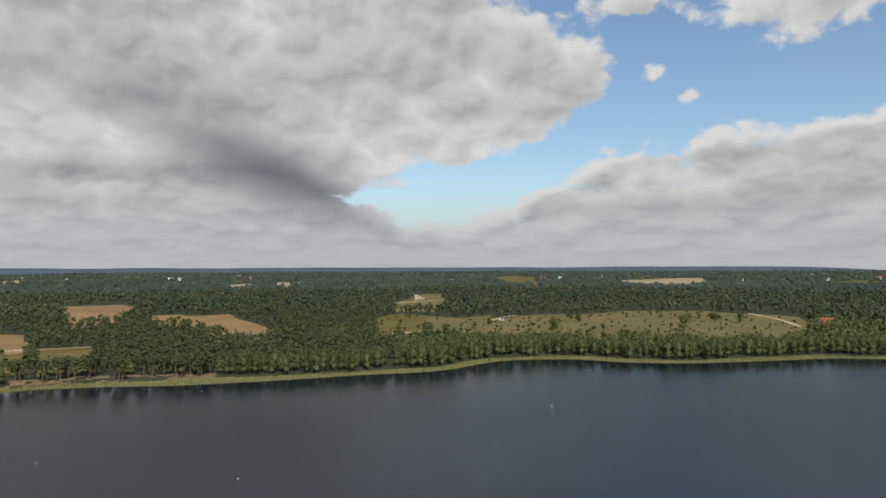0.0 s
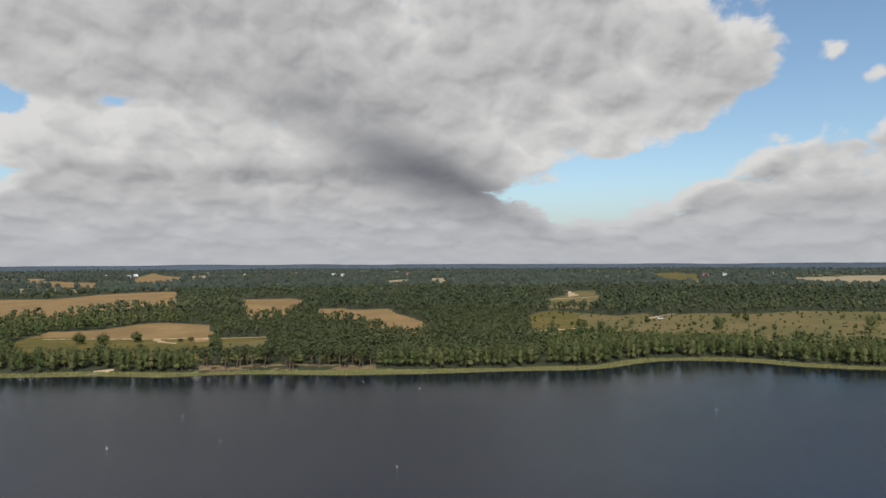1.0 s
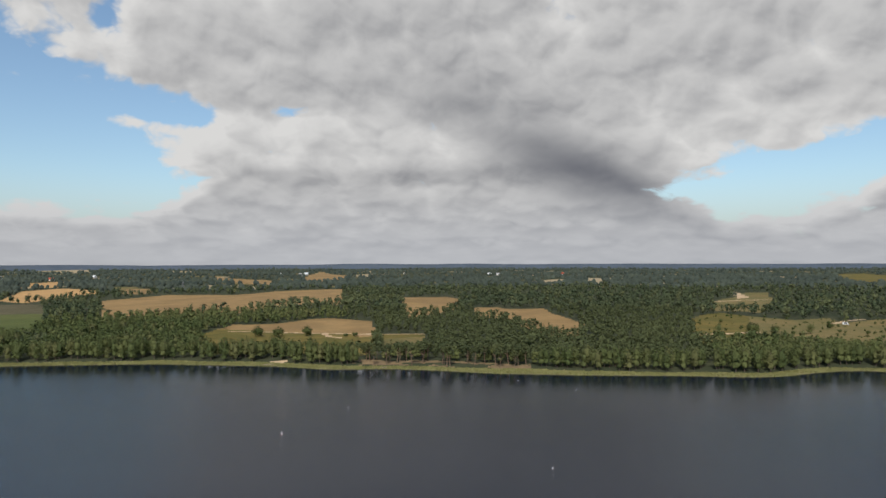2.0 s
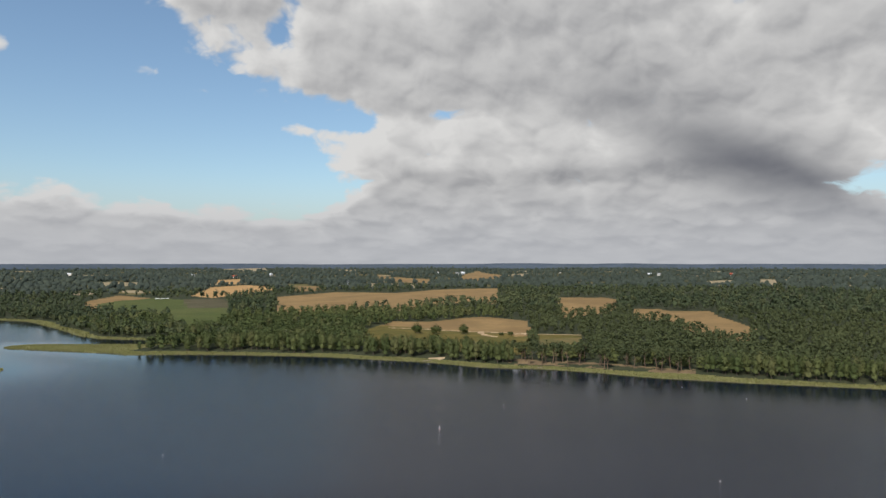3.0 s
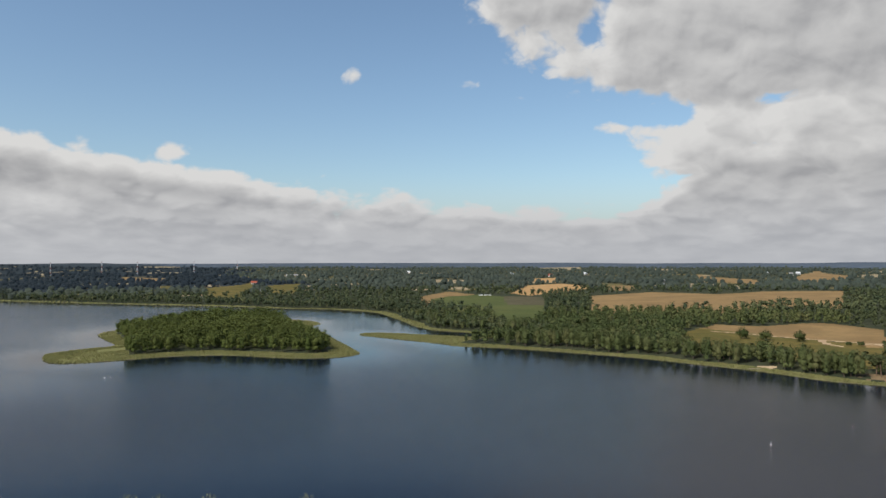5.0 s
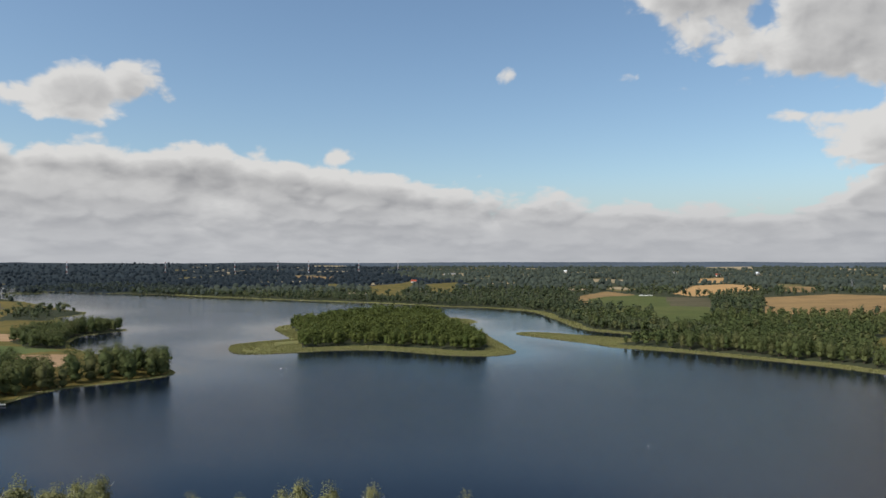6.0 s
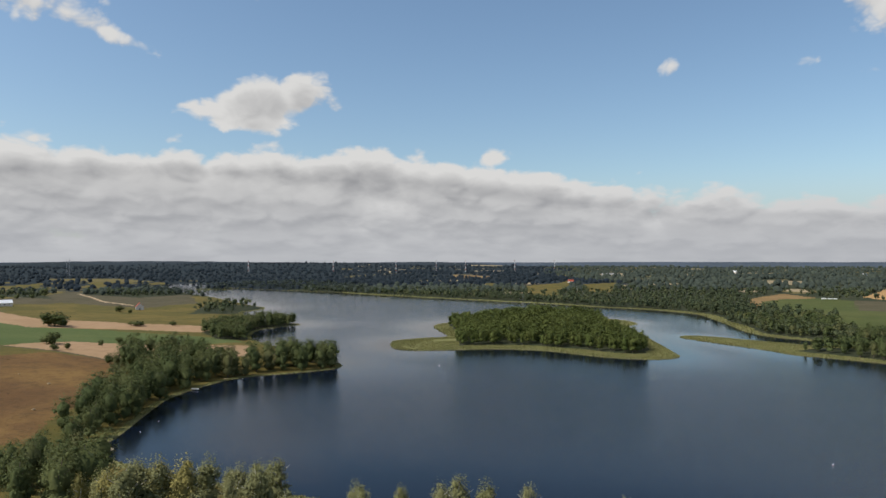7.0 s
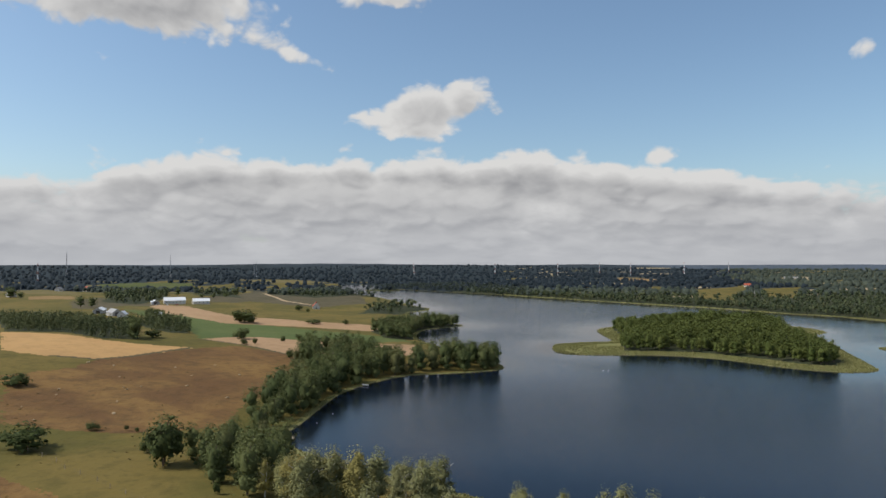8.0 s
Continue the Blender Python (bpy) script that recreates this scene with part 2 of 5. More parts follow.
def soil(name, one, two, three, broad=0.012, fine=0.35, rows=0.0, turn=0.0, relief=0.5):
    """Ground cover: two colours in broad patches, a third in fine tufts, with drill rows where rows is set."""
    m, t, b = material(name, 0.95, 0.1)
    co = t.nodes.new("ShaderNodeTexCoord").outputs["Object"]
    patch = step(t, fbm(t, co, broad, 7.0, 0.6, 0.6), 0.36, 0.64)
    tuft = fbm(t, co, fine, 5.0, 0.65)
    mid = step(t, fbm(t, co, broad * 6, 5.0, 0.6), 0.45, 0.7)
    col = blend(t, patch, one, two)
    col = blend(t, mth(t, "MULTIPLY", mid, 0.45), col, three)
    col = blend(t, step(t, tuft, 0.50, 0.75, 0.0, 0.55), col, three)
    if rows:
        w = t.nodes.new("ShaderNodeTexWave")
        w.inputs["Scale"].default_value, w.inputs["Distortion"].default_value = rows, 1.5
        t.links.new(scaled(t, 1, 1, 1, turn), w.inputs["Vector"])
        col = blend(t, mth(t, "MULTIPLY", w.outputs["Fac"], 0.25), col, one)
    t.links.new(col, b.inputs["Base Color"])
    bumped(t, b, tuft, relief, 0.6)
    return m


def foliage(name, one, two, dry=None):
    """Leaves: the colour wanders from tree to tree and from spray to spray."""
    m, t, b = material(name, 0.7, 0.08)
    info = t.nodes.new("ShaderNodeObjectInfo").outputs["Random"]
    geo = t.nodes.new("ShaderNodeNewGeometry").outputs["Random Per Island"]
    att = t.nodes.new("ShaderNodeAttribute")
    att.attribute_name = "tone"
    tree_tone = mth(t, "FRACT", mth(t, "ADD", info, att.outputs["Fac"]))
    col = blend(t, tree_tone, one, two)
    if dry:
        col = blend(t, step(t, mth(t, "FRACT", mth(t, "MULTIPLY", tree_tone, 7.3)), 0.72, 1.0, 0.0, 0.75), col, dry)
    val = t.nodes.new("ShaderNodeHueSaturation")
    t.links.new(col, val.inputs["Color"])
    t.links.new(mth(t, "ADD", mth(t, "MULTIPLY", geo, 0.36), 0.86), val.inputs["Value"])
    t.links.new(val.outputs[0], b.inputs["Base Color"])
    # a little light passes through the leaves
    tl = t.nodes.new("ShaderNodeBsdfTranslucent")
    t.links.new(val.outputs[0], tl.inputs["Color"])
    mix = t.nodes.new("ShaderNodeMixShader")
    mix.inputs[0].default_value = 0.25
    t.links.new(b.outputs[0], mix.inputs[1])
    t.links.new(tl.outputs[0], mix.inputs[2])
    t.links.new(mix.outputs[0], t.nodes["Material Output"].inputs["Surface"])
    return m


def paint(name, colour, rough=0.6, worn=None, size=0.8, metal=0.0):
    m, t, b = material(name, rough, 0.4)
    co = t.nodes.new("ShaderNodeTexCoord").outputs["Object"]
    n = fbm(t, co, size, 6.0, 0.6)
    fine = fbm(t, co, size * 9, 4.0, 0.6)
    w = worn or tuple(0.6 * c for c in colour)
    col = blend(t, step(t, n, 0.42, 0.72, 0.0, 0.8), colour, w)
    col = blend(t, step(t, fine, 0.55, 0.8, 0.0, 0.4), col, w)
    t.links.new(col, b.inputs["Base Color"])
    b.inputs["Metallic"].default_value = metal
    bumped(t, b, fine, 0.3, 0.02)
    return m


def water_material():
    m, t, b = material("lake_water", 0.10, 0.215)
    b.inputs["IOR"].default_value = 1.333
    co = t.nodes.new("ShaderNodeTexCoord").outputs["Object"]
    gust = fbm(t, scaled(t, 0.006, 0.011, 0.01, 25), 1.0, 4.0, 0.5, 0.4)
    deep = blend(t, step(t, gust, 0.3, 0.7), (0.004, 0.008, 0.017), (0.006, 0.010, 0.020))
    t.links.new(deep, b.inputs["Base Color"])
    ripple = fbm(t, scaled(t, 1.6, 2.4, 1.0, 25), 1.0, 3.0, 0.6, 0.2)
    # the lee of the banks lies calmer than the open lake
    calm = t.nodes.new("ShaderNodeAttribute")
    calm.attribute_name = "calm"
    open_lake = mth(t, "SUBTRACT", 1.0, calm.outputs["Fac"])
    rough = mth(t, "MULTIPLY", step(t, gust, 0.35, 0.65, 0.07, 0.12), mth(t, "ADD", mth(t, "MULTIPLY", open_lake, 0.72), 0.28))
    t.links.new(rough, b.inputs["Roughness"])
    n = t.nodes.new("ShaderNodeBump")
    n.inputs["Distance"].default_value = 0.14
    t.links.new(mth(t, "ADD", mth(t, "MULTIPLY", open_lake, 0.84), 0.09), n.inputs["Strength"])
    t.links.new(ripple, n.inputs["Height"])
    t.links.new(n.outputs[0], b.inputs["Normal"])
    return m


GRASS = soil("meadow_grass", (0.098, 0.087, 0.024), (0.152, 0.114, 0.034), (0.064, 0.058, 0.018), broad=0.02)
STUBBLE = soil("cereal_stubble", (0.275, 0.178, 0.078), (0.195, 0.125, 0.056), (0.150, 0.108, 0.050), broad=0.016, rows=1.2, turn=35)
RIPE = soil("golden_stubble", (0.44, 0.27, 0.115), (0.37, 0.225, 0.098), (0.27, 0.17, 0.075), broad=0.02, rows=1.2, turn=35)
ROSY = soil("pale_stubble", (0.36, 0.235, 0.135), (0.31, 0.20, 0.112), (0.22, 0.15, 0.08), broad=0.02, rows=1.2, turn=60)
# straw of the far fields, paled and greyed in colour for haze
HAZED_STRAW = soil("hazed_straw_field", (0.33, 0.26, 0.165), (0.27, 0.22, 0.13), (0.20, 0.165, 0.09), broad=0.006, fine=0.1)
PASTURE = soil("parched_pasture", (0.130, 0.072, 0.031), (0.205, 0.122, 0.044), (0.066, 0.042, 0.021), broad=0.022, fine=0.4, relief=0.9)
DRY = soil("dry_grassland", (0.165, 0.125, 0.052), (0.125, 0.108, 0.042), (0.078, 0.078, 0.030), broad=0.02)
CROP = soil("green_crop", (0.078, 0.106, 0.034), (0.104, 0.124, 0.042), (0.062, 0.085, 0.028), broad=0.015, rows=1.0, turn=-20)
CLOVER = soil("clover_ley", (0.070, 0.088, 0.026), (0.092, 0.100, 0.032), (0.052, 0.062, 0.022), broad=0.012)
FLOOR = soil("forest_floor", (0.038, 0.046, 0.025), (0.052, 0.056, 0.031), (0.030, 0.036, 0.019), broad=0.03)
# far western floor, its colour blued and darkened for cloud shade and haze
SHADED_FLOOR = soil("shaded_far_floor", (0.020, 0.029, 0.034), (0.027, 0.036, 0.040), (0.018, 0.026, 0.030), broad=0.01)
SAND = soil("sandy_soil", (0.48, 0.36, 0.23), (0.40, 0.28, 0.17), (0.30, 0.22, 0.12), broad=0.05)
EARTH = soil("worn_earth", (0.22, 0.155, 0.085), (0.16, 0.115, 0.068), (0.09, 0.07, 0.04), broad=0.08, fine=0.5)
PLOUGH = soil("dark_plough_land", (0.105, 0.088, 0.052), (0.080, 0.072, 0.040), (0.060, 0.050, 0.030), broad=0.02)
REEDY = soil("reed_marsh", (0.160, 0.160, 0.060), (0.190, 0.180, 0.074), (0.135, 0.135, 0.052), broad=0.05, fine=0.8)
BED = soil("lake_bed", (0.10, 0.085, 0.055), (0.12, 0.10, 0.06), (0.07, 0.06, 0.04))
# distance haze is mixed into this ridge's base colour as blue-grey
HAZED_RIDGE = soil("hazed_ridge", (0.070, 0.090, 0.118), (0.060, 0.077, 0.098), (0.088, 0.104, 0.118), broad=0.004, fine=0.02)
# the bluish dark base colour stands for cloud shade and haze
SHADED_RIDGE = soil("shaded_ridge", (0.040, 0.052, 0.062), (0.034, 0.045, 0.055), (0.050, 0.060, 0.068), broad=0.003, fine=0.02)
WATER = water_material()
BROADLEAF = foliage("broad_leaves", (0.070, 0.091, 0.034), (0.112, 0.126, 0.048), (0.134, 0.132, 0.056))
MIDDLE_LEAF = foliage("middle_wood_leaves", (0.056, 0.074, 0.040), (0.098, 0.113, 0.053), (0.114, 0.120, 0.056))
ISLE_LEAF = foliage("island_leaves", (0.068, 0.090, 0.024), (0.102, 0.118, 0.034))
NEEDLES = foliage("pine_needles", (0.066, 0.082, 0.038), (0.092, 0.104, 0.045))
# leaf colour darkened and blued to stand for cloud shade and haze
SHADED_LEAF = foliage("shaded_far_leaves", (0.022, 0.032, 0.041), (0.030, 0.041, 0.049))
# far leaves greyed and blued: the haze of distance sits in their colour
HAZED_LEAF = foliage("hazed_wood_leaves", (0.043, 0.057, 0.050), (0.076, 0.091, 0.067))
BIRCH_LEAF = foliage("birch_leaves", (0.180, 0.187, 0.084), (0.240, 0.235, 0.110), (0.285, 0.240, 0.072))
TUFT_LEAF = foliage("dry_tufts", (0.060, 0.050, 0.020), (0.120, 0.090, 0.036))
SHRUB_LEAF = foliage("shrub_leaves", (0.055, 0.072, 0.024), (0.085, 0.095, 0.034))
REED_LEAF = foliage("reed_blades", (0.185, 0.188, 0.072), (0.235, 0.225, 0.092), (0.26, 0.225, 0.11))
BARK = paint("tree_bark", (0.11, 0.085, 0.065), 0.9, (0.05, 0.04, 0.03), 1.5)
PINE_BARK = paint("pine_bark", (0.19, 0.125, 0.085), 0.9, (0.10, 0.07, 0.05), 1.2)
BIRCH_BARK = paint("birch_bark", (0.62, 0.60, 0.55), 0.8, (0.10, 0.09, 0.08), 1.6)


# ---------------------------------------------------------------- ground and water
def mesh_of(name, verts, faces, mats, which=None, smooth=False, tone=None):
    """A mesh from arrays: vertices (n, 3) and faces of equal size (m, k)."""
    verts, faces = np.asarray(verts, np.float32), np.asarray(faces, np.int32)
    me = bpy.data.meshes.new(name)
    count, k = faces.shape
    me.vertices.add(len(verts))
    me.vertices.foreach_set("co", verts.ravel())
    me.loops.add(count * k)
    me.loops.foreach_set("vertex_index", faces.ravel())
    me.polygons.add(count)
    me.polygons.foreach_set("loop_start", np.arange(count, dtype=np.int32) * k)
    for m in mats:
        me.materials.append(m)
    if which is not None:
        me.polygons.foreach_set("material_index", np.asarray(which, np.int32))
    me.polygons.foreach_set("use_smooth", np.full(count, smooth))
    if tone is not None:
        me.attributes.new("tone", "FLOAT", "POINT").data.foreach_set("value", np.asarray(tone, np.float32))
    me.update(calc_edges=True)
    return me


# the spruce cover is far forest floor with cloud shade in its colour
COVERS = {"forest": FLOOR, "meadow": GRASS, "tan": STUBBLE, "pasture": PASTURE, "dry": DRY, "green": GRASS, "green2": CROP, "sand": SAND, "soil": PLOUGH, "earth": EARTH, "reed": REEDY, "bed": BED, "grove": GRASS, "gold": RIPE, "clover": CLOVER, "rosy": ROSY, "straw": HAZED_STRAW, "spruce": SHADED_FLOOR}
COVER_LIST = list(COVERS)
FIELDS = []


def field(cover, outline):
    FIELDS.append((cover, np.array(outline, float)))


# far fields in the woods, from the west round to the east
field("tan", [(-2398, 87), (-2307, 139), (-2218, 204), (-2007, 179), (-2024, 122), (-2184, 79)])
field("straw", [(-4892, 286), (-4871, 531), (-3912, 427), (-4063, 238)])
field("meadow", [(-1489, 209), (-1565, 292), (-1705, 346), (-1405, 289), (-1113, 202), (-1167, 169)])
field("meadow", [(-1510, 337), (-1559, 423), (-1268, 344), (-1166, 298), (-1256, 286)])
field("meadow", [(-1647, 138), (-1575, 158), (-1359, 131), (-1377, 118)])
field("straw", [(-2454, 596), (-2471, 697), (-2094, 590), (-2084, 507)])
field("tan", [(-1005, 468), (-1103, 568), (-1000, 560), (-826, 463), (-808, 392), (-841, 393)])
field("clover", [(-942, 454), (-982, 505), (-980, 563), (-873, 562), (-791, 556), (-603, 424), (-535, 359), (-566, 343), (-666, 394), (-744, 378)])
field("gold", [(-968, 613), (-1176, 785), (-1196, 880), (-1078, 862), (-1003, 797), (-944, 698), (-899, 604), (-957, 610)])
field("soil", [(-916, 566), (-860, 601), (-718, 502), (-761, 478)])
field("gold", [(-1621, 1095), (-1687, 1228), (-1258, 914), (-1298, 881)])
field("tan", [(-1070, 904), (-1081, 974), (-929, 834), (-959, 813)])
field("straw", [(-1570, 762), (-1529, 835), (-1299, 707), (-1360, 664)])
field("straw", [(-4243, 2452), (-4168, 2576), (-4168, 2576), (-4243, 2452)])
field("straw", [(-4010, 2770), (-3775, 2939), (-2970, 2312), (-2994, 2068)])
field("tan", [(-849, 682), (-870, 823), (-752, 840), (-761, 960), (-701, 1066), (-469, 710), (-533, 693), (-505, 584), (-560, 536), (-569, 487), (-595, 478)])
field("tan", [(-438, 489), (-407, 513), (-405, 560), (-395, 576), (-337, 562), (-285, 479), (-326, 469), (-353, 459), (-391, 460), (-426, 456)])
field("green", [(-410, 420), (-426, 456), (-391, 460), (-351, 457), (-324, 466), (-286, 481), (-229, 385), (-255, 367), (-286, 372), (-311, 372), (-324, 354), (-337, 345)])
field("dry", [(-266, 457), (-258, 470), (-248, 492), (-205, 411), (-213, 398), (-223, 384)])
field("green", [(-296, 467), (-280, 481), (-251, 497), (-244, 483), (-264, 454), (-292, 461)])
field("tan", [(-348, 549), (-339, 555), (-280, 466), (-287, 453)])
field("tan", [(-465, 857), (-438, 882), (-416, 904), (-375, 855), (-317, 705), (-312, 641), (-316, 601), (-332, 615)])
field("tan", [(-310, 743), (-287, 759), (-269, 744), (-231, 755), (-198, 693), (-155, 624), (-132, 529), (-139, 516), (-165, 540), (-202, 586), (-238, 636), (-259, 622)])
field("straw", [(-511, 1576), (-521, 1779), (-483, 1788), (-424, 1563), (-389, 1359), (-451, 1397)])
field("straw", [(-451, 1863), (-404, 1857), (-307, 1403), (-368, 1532)])
field("straw", [(-1378, 2170), (-1392, 2325), (-1223, 2043), (-1238, 1950)])
field("straw", [(-2005, 3251), (-1876, 3134), (-1541, 2574), (-1622, 2631)])
field("tan", [(-1381, 1888), (-1925, 2751), (-1421, 2097), (-1310, 2020), (-1199, 1843), (-1133, 1672), (-1080, 1533), (-1069, 1443)])
field("tan", [(-1097, 931), (-1082, 983), (-951, 862), (-985, 838)])
field("straw", [(-1146, 1192), (-1057, 1257), (-877, 1040), (-1003, 1046)])
field("tan", [(-1541, 1638), (-1326, 1532), (-1231, 1535), (-1009, 1250), (-1159, 1339), (-1420, 1510)])
field("straw", [(-2919, 2789), (-2830, 2835), (-2181, 2185), (-2746, 2624)])
field("dry", [(-68, 969), (-44, 1088), (-38, 1173), (-7, 1172), (2, 1045), (2, 879), (-12, 826), (-34, 840), (-58, 825)])
field("sand", [(-51, 1191), (-36, 1115), (-29, 1059), (-43, 1027)])
field("green", [(-69, 719), (-62, 769), (-49, 805), (-21, 781), (-15, 547), (-29, 536), (-49, 521)])
field("dry", [(-21, 781), (21, 759), (54, 796), (55, 738), (92, 788), (163, 772), (113, 536), (63, 537), (37, 548), (23, 553), (-1, 561), (-15, 551)])
field("meadow", [(210, 2811), (305, 2927), (355, 2655), (208, 1575), (133, 1646)])
field("dry", [(161, 773), (211, 809), (266, 806), (302, 803), (327, 775), (349, 769), (371, 732), (362, 690), (297, 568), (251, 518), (212, 511), (177, 518), (149, 552), (106, 508)])
field("straw", [(518, 2062), (657, 2115), (925, 2481), (673, 1790), (512, 1567), (430, 1666)])
field("meadow", [(1061, 1872), (1180, 1946), (1024, 1662), (962, 1669)])
field("gold", [(-355, -346), (-361, -312), (-351, -273), (-353, -253), (-364, -226), (-316, -230), (-298, -236), (-290, -257), (-286, -278)])
field("meadow", [(-283, -276), (-288, -255), (-296, -235), (-277, -228), (-258, -234), (-247, -241)])
field("pasture", [(-296, -235), (-360, -224), (-394, -212), (-388, -165), (-351, -143), (-263, -139), (-228, -131), (-204, -154), (-193, -188), (-245, -239), (-277, -228)])
field("rosy", [(-403, -242), (-461, -231), (-462, -188), (-499, -124), (-427, -108), (-389, -158), (-386, -173), (-399, -207)])
field("green2", [(-652, -485), (-636, -398), (-565, -277), (-540, -157), (-531, -133), (-475, -159), (-459, -191), (-453, -229), (-403, -244), (-497, -311)])
field("rosy", [(-749, -526), (-742, -465), (-639, -351), (-628, -189), (-577, -168), (-577, -240), (-558, -311), (-625, -411)])
field("meadow", [(-751, -471), (-1082, -583), (-1051, -429), (-924, -294), (-632, -184), (-629, -262), (-654, -359)])
field("meadow", [(-750, -732), (-991, -858), (-1018, -731), (-778, -542), (-649, -562)])
field("soil", [(-921, -514), (-1380, -704), (-1223, -411), (-946, -309), (-832, -339)])
field("clover", [(-1633, -1284), (-1772, -1266), (-1791, -1089), (-1448, -915), (-1371, -968), (-1332, -1041)])
field("dry", [(-1181, -1110), (-1242, -1100), (-1144, -949), (-919, -758), (-933, -826), (-986, -927)])
field("tan", [(-858, -790), (-889, -779), (-881, -730), (-812, -677), (-811, -708), (-793, -731)])
field("soil", [(-773, -651), (-858, -678), (-820, -599), (-756, -515), (-717, -491), (-708, -523), (-641, -498), (-637, -531)])
field("soil", [(-928, -564), (-1053, -577), (-1016, -506), (-934, -465), (-862, -463), (-853, -512)])
# reed flats of the spit and the island
field("reed", [(-462, 232), (-553, 198), (-575, 215), (-530, 268), (-499, 292), (-470, 268)])
field("reed", [(-470, -45), (-580, -45), (-580, 24), (-482, 22)])
field("reed", [(-605, 160), (-780, 185), (-720, 230), (-560, 185)])
field("reed", [(-474, 160), (-430, 170), (-430, 138), (-462, 146)])
# woods on the western points and hedgerows between the farm fields
field("grove", [(-361, -160), (-340, -140), (-340, -110), (-375, -96), (-392, -106), (-408, -120), (-412, -150), (-391, -165)])
field("grove", [(-240, -128), (-222, -112), (-235, -100), (-273, -108), (-312, -110), (-345, -106), (-354, -142), (-288, -138)])
field("grove", [(-390, -104), (-383, -90), (-392, -70), (-409, -48), (-430, -48), (-432, -66), (-415, -98)])
field("forest", [(-579, -185), (-530, -158), (-545, -140), (-640, -135), (-690, -125), (-700, -145), (-681, -165), (-632, -188)])
field("forest", [(-772, -262), (-790, -225), (-850, -215), (-942, -215), (-980, -250), (-924, -290)])
field("forest", [(-362, -350), (-372, -318), (-356, -278), (-368, -262), (-424, -304), (-498, -404), (-515, -503)])
field("forest", [(-492, -353), (-421, -277), (-430, -268), (-500, -310), (-589, -405)])
field("forest", [(-787, -614), (-744, -534), (-901, -592), (-1043, -696), (-970, -736)])
field("forest", [(-1177, -578), (-1071, -437), (-1259, -423), (-1676, -600), (-1569, -698)])
field("forest", [(-1030, -635), (-962, -509), (-1370, -765)])
field("forest", [(-1495, -430), (-1550, -420), (-1605, -470), (-1590, -515), (-1540, -515), (-1490, -480)])
field("grove", [(-212, -118), (-198, -92), (-182, -76), (-162, -84), (-166, -100), (-190, -120)])
field("sand", [(-366, -101), (-372, -96), (-377, -100), (-371, -108)])
field("sand", [(-268, 344), (-276, 340), (-282, 343), (-274, 352)])
field("pasture", [(-160, -170), (-152, -142), (-143, -118), (-120, -100), (-120, -160)])

TRACKS = []


def track(width, line):
    TRACKS.append((width, np.array(line, float)))


track(3, [(-404, 446), (-380, 455), (-353, 459), (-325, 467), (-286, 481)])
track(3.5, [(-325, 466), (-308, 451), (-298, 449)])
track(3, [(-297, 470), (-286, 476), (-270, 486), (-251, 497)])
track(4, [(-54, 584), (-34, 596), (-11, 618)])
track(4, [(-74, 960), (-40, 997), (-1, 1031)])
track(5, [(52, 736), (66, 768), (79, 784)])
track(4, [(338, 772), (342, 721), (336, 680), (326, 639)])
track(4, [(-1191, -587), (-939, -433), (-865, -358)])
# dark rough verges along the stubble and between the fields
VERGES = [np.array(v, float) for v in (
    [(-364, -226), (-316, -230), (-298, -236), (-291, -254)],
    [(-403, -242), (-399, -207), (-386, -173), (-389, -158)],
)]


def line_distance(line, x, y):
    best = np.full(x.shape, 1e9)
    for (x0, y0), (x1, y1) in zip(line[:-1], line[1:]):
        dx, dy = x1 - x0, y1 - y0
        s = np.clip(((x - x0) * dx + (y - y0) * dy) / (dx * dx + dy * dy + 1e-9), 0, 1)
        best = np.minimum(best, np.hypot(x - x0 - s * dx, y - y0 - s * dy))
    return best


def turn_of(x, y):
    return np.degrees(np.arctan2(-x, y))


def reed_width(x, y):
    """How far the reed belt reaches in from the water, along the different banks."""
    t = turn_of(x, y)
    w = 11 + 4 * waves(x, y, 90, 8)
    w = np.where(inside(ISLAND, x, y), 15 + 4 * waves(x, y, 60, 8), w)
    w = np.where((t > 97) & (t < 180), 3.0, w)
    w = np.where(np.hypot(x, y) < 300, 3.0, w)
    return w


def open_country(x, y):
    """Where the default cover is open farmland, not wood."""
    t, r = turn_of(x, y), np.hypot(x, y)
    return ((t > 95) & (r < 1250)) | (t > 137) | (t < -40) | (r < 320)


